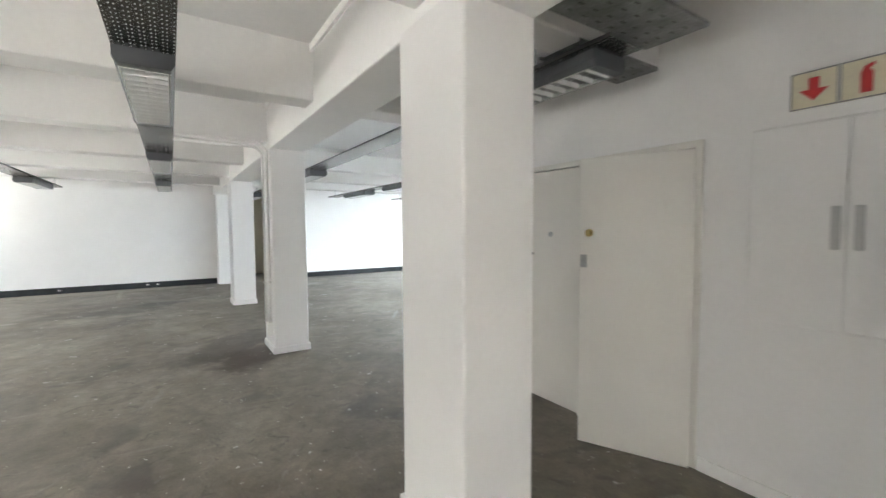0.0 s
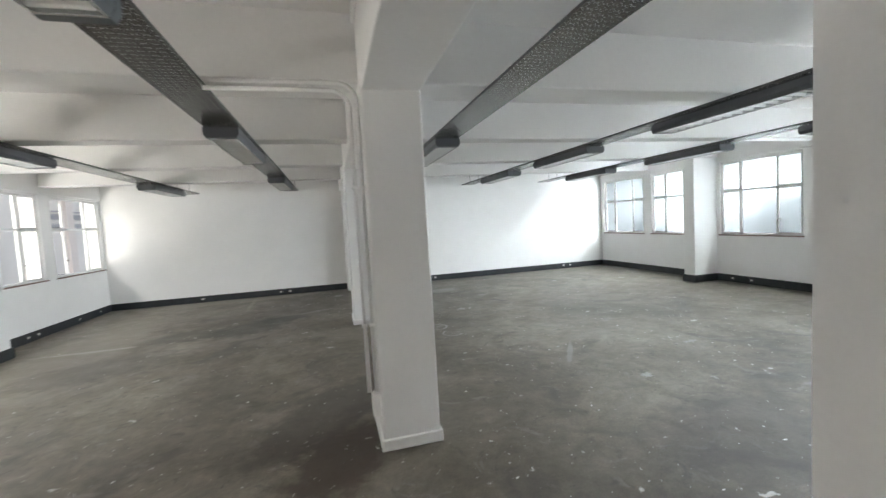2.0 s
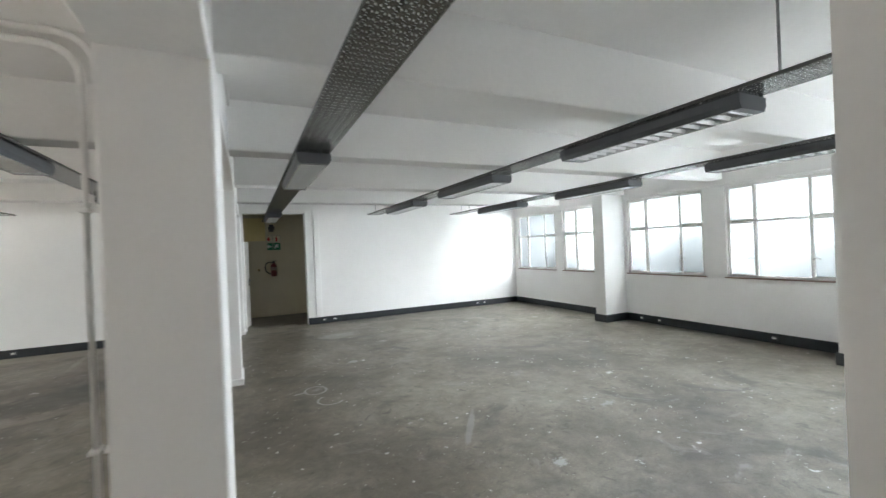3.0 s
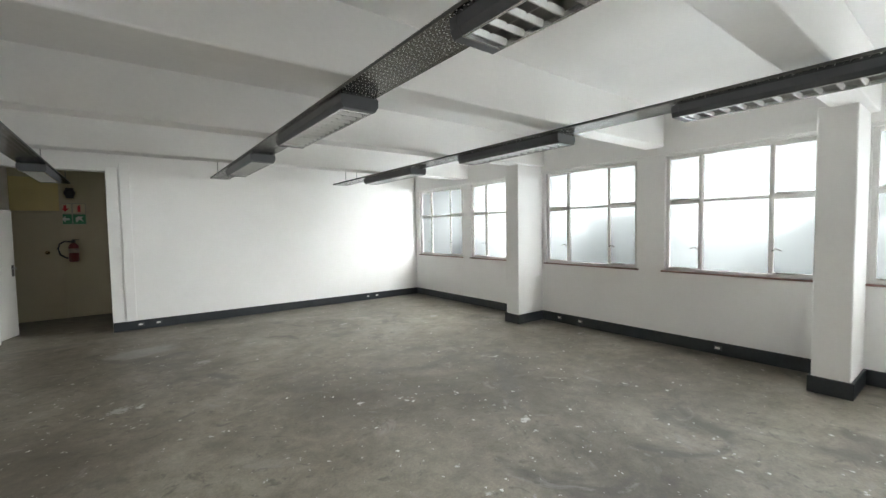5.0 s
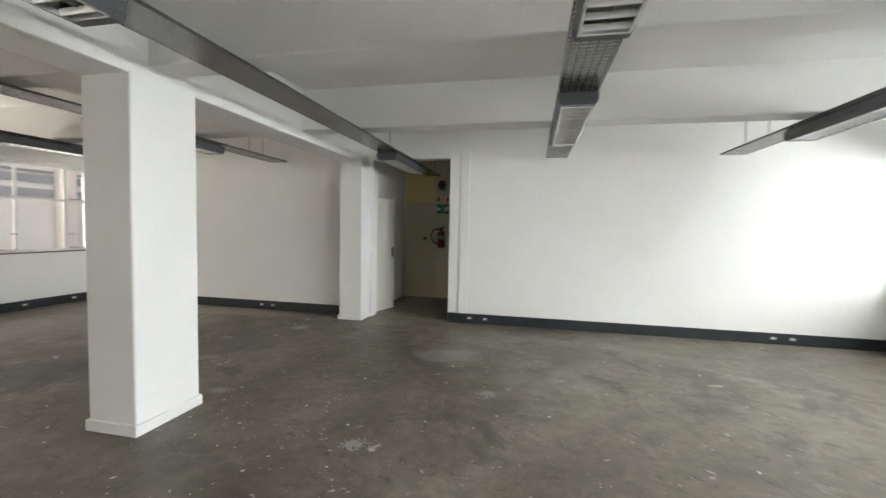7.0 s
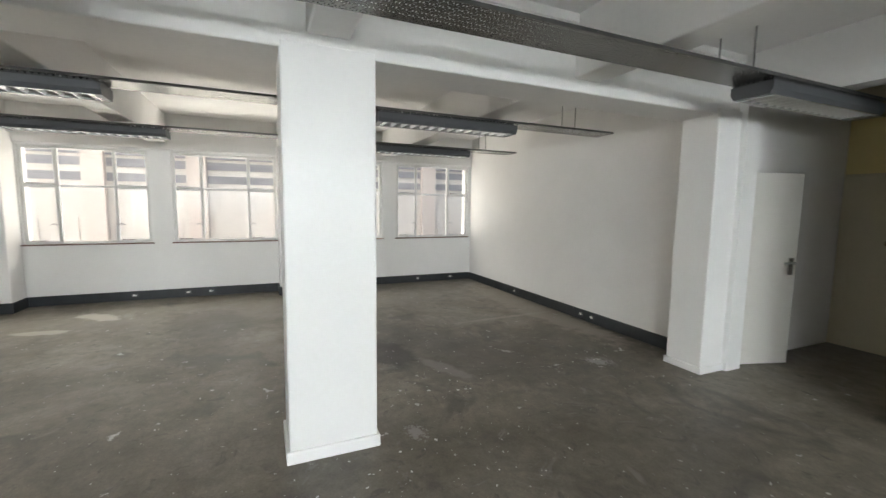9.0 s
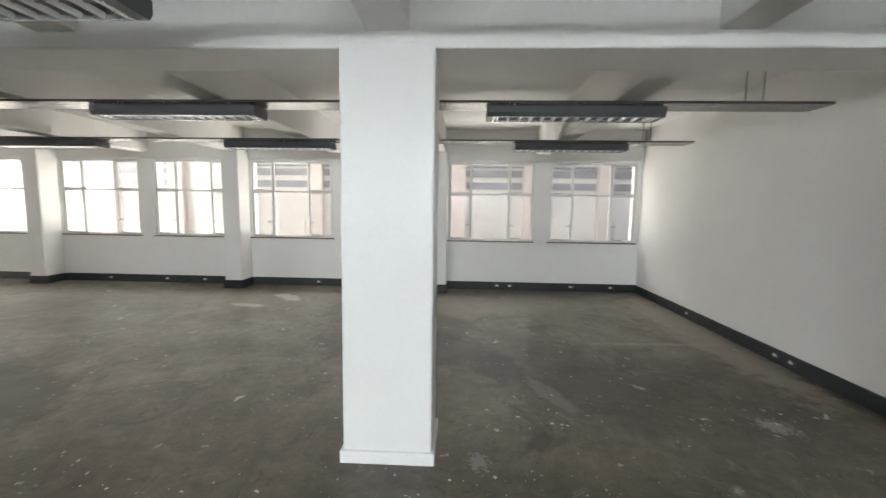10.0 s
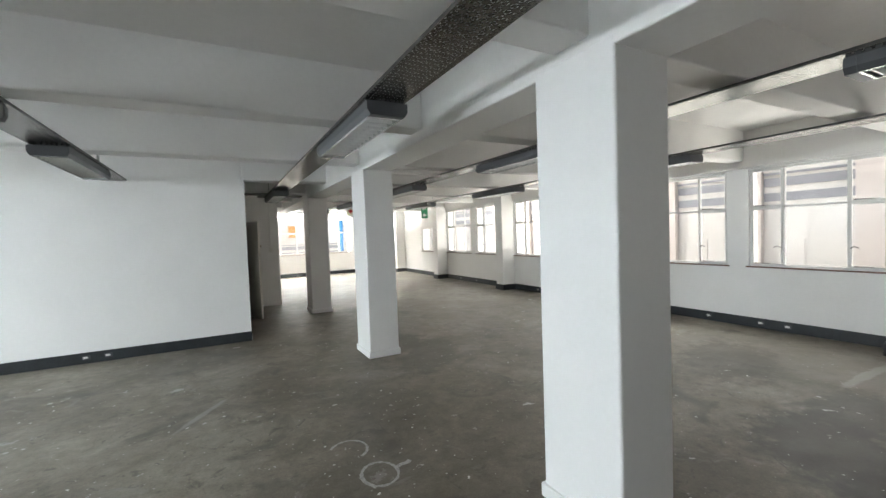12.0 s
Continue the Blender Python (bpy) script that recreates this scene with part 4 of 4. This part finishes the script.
# ---- sockets in the skirting ----
def socket():
    s = tagged(new("power_socket"), "grey socket plate with white insert in black skirting", "socket", "sockets along the skirting")
    part("plate", boxes((-0.045, 0.045, -0.006, 0, -0.030, 0.030), bevel=0.003, segments=1), GREY, s)
    part("insert", boxes((-0.034, 0.010, -0.009, -0.006, -0.014, 0.016), bevel=0.002, segments=1), PLASTIC, s)
    part("switch", boxes((0.012, 0.024, -0.012, -0.009, -0.010, 0.010), bevel=0.001, segments=1), PLASTIC, s)
    return s


proto = None
SOCKETS = [(-0.93, YN - SK_T, 0), (-0.71, YN - SK_T, 0), (2.85, YN - SK_T, 0), (3.10, YN - SK_T, 0), (7.11, YN - SK_T, 0), (7.34, YN - SK_T, 0), (-2.7, YN - SK_T, 0),
           (XW + SK_T, 12.61, 90), (XW + SK_T, 11.84, 90), (XW + SK_T, 10.63, 90), (XW + SK_T, 10.38, 90), (XW + SK_T, 7.9, 90), (XW + SK_T, 7.55, 90), (XW + SK_T, 6.77, 90),
           (XW + SK_T, 4.4, 90), (XW + SK_T, 3.6, 90), (XW + SK_T, 2.4, 90), (XW + SK_T, -0.6, 90), (XW + SK_T, -1.6, 90), (XW + SK_T, -3.0, 90),
           (XE - SK_T, 8.75, -90), (XE - SK_T, 8.35, -90), (XE - SK_T, 9.75, -90), (XE - SK_T, 6.4, -90), (4.3, CORE_Y + SK_T, 180), (4.55, CORE_Y + SK_T, 180)]
for x, y, turn in SOCKETS:
    at = pose(x, y, 0.085, 0, 0, turn)
    if proto is None:
        proto = socket()
        proto.matrix_basis = at
    else:
        copy_thing(proto, at)


# ---- chalk marks on the floor ----
def ribbon(points, width):
    bm = bmesh.new()
    prev = None
    rng = random.Random(5)
    for i, (x, y) in enumerate(points):
        a, b = points[max(i - 1, 0)], points[min(i + 1, len(points) - 1)]
        d = Vector((b[0] - a[0], b[1] - a[1])).normalized()
        w = width * (0.6 + 0.8 * rng.random()) / 2
        pair = (bm.verts.new((x - d.y * w, y + d.x * w, 0)), bm.verts.new((x + d.y * w, y - d.x * w, 0)))
        if prev:
            bm.faces.new((prev[0], prev[1], pair[1], pair[0]))
        prev = pair
    return bm


def arc(cx, cy, rx, ry, a0, a1, n=40):
    return [(cx + rx * math.cos(radians(a0 + (a1 - a0) * i / n)), cy + ry * math.sin(radians(a0 + (a1 - a0) * i / n))) for i in range(n + 1)]


mark = tagged(new("chalk_mark"), "white chalk ring and loop drawn on the screed", "chalk mark")
mark.location = (0, 0, 0.003)
part("ring", ribbon(arc(1.90, 8.13, 0.125, 0.150, 0, 365), 0.022), CHALK, mark)
part("tail", ribbon([(1.785, 8.12), (1.73, 8.10), (1.68, 8.10), (1.65, 8.08)], 0.03), CHALK, mark)
part("loop", ribbon(arc(2.0, 7.70, 0.14, 0.15, -30, -245), 0.020), CHALK, mark)

def blob(bm, rng, x, y, r):
    n = rng.randint(7, 11)
    turn, squash = rng.random() * 6.3, 0.35 + 0.65 * rng.random()
    vs = []
    for k in range(n):
        a, d = 6.2832 * k / n, r * (0.55 + 0.75 * rng.random())
        u, v = d * math.cos(a), d * math.sin(a) * squash
        vs.append(bm.verts.new((x + u * math.cos(turn) - v * math.sin(turn), y + u * math.sin(turn) + v * math.cos(turn), 0)))
    bm.faces.new(vs)


rng = random.Random(11)
bm = bmesh.new()
for cx, cy, spread, count_here in ((1.03, 9.78, 0.20, 22), (0.45, 12.06, 0.22, 26), (1.6, 9.6, 0.6, 40), (1.9, 8.6, 0.7, 30), (0.9, 7.4, 0.6, 26), (1.1, 4.5, 0.5, 30),
                                   (4.5, 5.5, 1.2, 30), (5.5, 8.5, 1.6, 45), (3.5, 8.8, 1.2, 30), (0.2, 11.3, 0.8, 26), (-2.0, 7.5, 2.2, 40), (6.5, 10.8, 1.2, 26), (1.2, 2.8, 1.2, 34),
                                   (1.1, 10.4, 0.5, 50), (0.2, 9.9, 0.6, 40), (1.9, 9.3, 0.5, 40), (0.0, 8.2, 0.8, 40), (2.4, 6.6, 0.9, 40), (4.6, 7.0, 1.1, 60), (2.2, 4.6, 0.7, 40), (3.8, 10.5, 1.0, 40), (-0.6, 5.6, 1.0, 30), (6.0, 6.4, 1.0, 40)):
    for _ in range(count_here):
        x, y = rng.gauss(cx, spread), rng.gauss(cy, spread)
        if XW + 0.5 < x < XE - 0.7 and -7 < y < YN - 0.1 and not (CX0 - 0.03 < x < CX1 + 0.03) and not (x > CORE_X - 0.1 and y < CORE_Y + 0.1):
            blob(bm, rng, x, y, 0.004 + 0.015 * rng.random() ** 3)
spots = tagged(part("paint_spots", bm, SPLASH), "dried white paint spots scattered over the screed", "paint spots", kind="stuff")
spots.location.z = 0.0025

# ---- hanging signs at the far end ----
HX, HY, HZ = -1.29, -2.45, 2.50
hang = sign("hanging_sign", 0.87, 0.28, CREAM, pose(HX, HY, HZ, 0, 0, 180), "hanging cream board with red arrow and symbols", rim=GALV)
part("arrow", plate(arrow(0.19), 0.002), RED, hang, at=pose(-0.29, -0.007, 0, 0, 90, 0))
part("disc", tube([(0.0, -0.0065, 0), (0.0, -0.0085, 0)], 0.095, 24), RED, hang)
part("symbol", plate(bottle(0.21), 0.002), RED, hang, at=pose(0.29, -0.007, 0))
for dx in (-0.38, 0.38):
    part("rod", tube([(dx, -0.003, 0.14), (dx, -0.003, CEIL - HZ)], 0.004, 6), GALV, hang)
gx = sign("exit_sign", 0.25, 0.48, GREEN, pose(-3.66, HY, 2.47, 0, 0, 180), "hanging green exit sign with white symbols", rim=GALV)
part("symbol", plate([(-0.06, -0.09), (0.0, -0.01), (0.08, -0.06), (0.04, 0.03), (0.08, 0.06), (-0.02, 0.08), (-0.08, 0.03)], 0.002), SIGNWH, gx, at=pose(0, -0.007, 0.12))
part("arrow", plate(arrow(0.15), 0.002), SIGNWH, gx, at=pose(0, -0.007, -0.12, 0, 90, 0))
part("rod", tube([(0, -0.003, 0.24), (0, -0.003, CEIL - 2.47)], 0.004, 6), GALV, gx)

# ---- the street ----
GROUND = -6.0
structure("ground", boxes((-400, 400, -400, 400, GROUND - 0.3, GROUND)), ASPHALT, "grey street asphalt far below the windows", "ground")


def facade(name, label, axis, at, lo, hi, wall_mat, low, high, fin_mat):
    """A plain street front with columns, dark window bands and a roof edge. axis 'x': it stands at x = at and runs along y."""
    h = tagged(new(name), label, "building")
    s = 1 if at > 0 else -1

    def put(a0, a1, d0, d1, z0, z1):
        lo_d, hi_d = sorted((at + s * d0, at + s * d1))
        return (lo_d, hi_d, a0, a1, z0, z1) if axis == "x" else (a0, a1, lo_d, hi_d, z0, z1)

    part("wall", boxes(put(lo, hi, 0, 6, GROUND, high)), wall_mat, h)
    a, k = lo + 0.4, 0
    while low < high - 1.0 and a < hi - 1.0:
        if k % 8 != 5:
            b = min(a + 2.0, hi - 0.4)
            for z0, z1 in ((low, low + 0.24), (low + 0.43, low + 0.67)):
                part("louvre_band", boxes(put(a, b, -0.05, 0.0, z0, z1)), SLATE, h)
            part("gutter", boxes(put(a, b, -0.09, 0.0, low + 0.76, low + 0.82)), SLATE, h)
            part("window_reveal", boxes(put(a + 0.15, b - 0.15, -0.03, 0.0, low - 2.6, low - 1.1), put(a + 0.9, a + 0.96, -0.06, -0.03, low - 2.6, low - 1.1)), wall_mat, h)
        a, k = a + 2.6, k + 1
    a = lo
    while a < hi:
        part("column", boxes(put(a - 0.15, a + 0.38, -0.22, -0.06, GROUND, high)), fin_mat, h)
        a += 2.6
    part("roof_edge", boxes(put(lo - 0.2, hi + 0.2, -0.6, 6.2, high, high + 0.3)), wall_mat, h)
    return h


facade("office_block", "sunlit cream office block with dark window bands", "x", -11.5, -14.0, 42.0, FACADE_W, 2.27, 4.6, FACADE_P)
facade("grey_building", "pale grey building close behind the obscured windows", "x", 15.0, -4.0, 8.6, FACADE_E, 30.0, 2.0, FACADE_E)
facade("shop_front", "sunlit shop building with blue columns", "y", -22.0, -14.0, 12.0, FACADE_W, 0.4, 3.6, FACADE_W)
# blocks added between lamp and glass for soft grey shapes in the panes
for y0, y1, top in ((7.50, 8.55, 1.72), (10.55, 11.60, 1.42)):
    w = tagged(new("pane_shade_block"), "grey parapet block close outside the obscured windows", "parapet")
    part("wall", boxes((XE + 0.46, XE + 0.62, y0, y1, GROUND, top), bevel=0.02), FACADE_E, w)
    part("block_top", boxes((XE + 0.44, XE + 0.64, y0 - 0.02, y1 + 0.02, top, top + 0.05), bevel=0.01), FACADE_E, w)
# tube added to throw a soft diagonal shadow on the panes
duct = tagged(new("pane_shade_tube"), "grey sloping duct close outside the obscured windows", "duct")
part("pipe", tube([(XE + 0.40, 6.75, 0.75), (XE + 0.40, 6.45, 0.95), (XE + 0.42, 5.50, 1.62), (XE + 0.42, 5.05, 1.80)], 0.13, 14), FACADE_E, duct, smooth=True)
part("bracket", boxes((XE + WALL, XE + 0.42, 5.70, 5.76, 1.40, 1.46), bevel=0.005), GALV, duct)
ban = tagged(new("street_banner"), "orange banner on the shop front across the street", "banner")
part("cloth", boxes((-2.15, -1.65, -21.52, -21.46, 1.75, 2.6), bevel=0.01), ORANGE, ban)
part("bracket", boxes((-2.2, -1.6, -21.50, -21.44, 2.6, 2.66)), GALV, ban)
for x in (-5.3, -7.2):
    post = tagged(new("street_post"), "blue painted post before the shop front", "post", "blue posts in the street")
    part("shaft", tube([(x, -20.5, GROUND), (x, -20.5, 3.4)], 0.16, 14), BLUE, post, smooth=True)
    part("cap", tube([(x, -20.5, 3.4), (x, -20.5, 3.5)], 0.2, 14), BLUE, post)
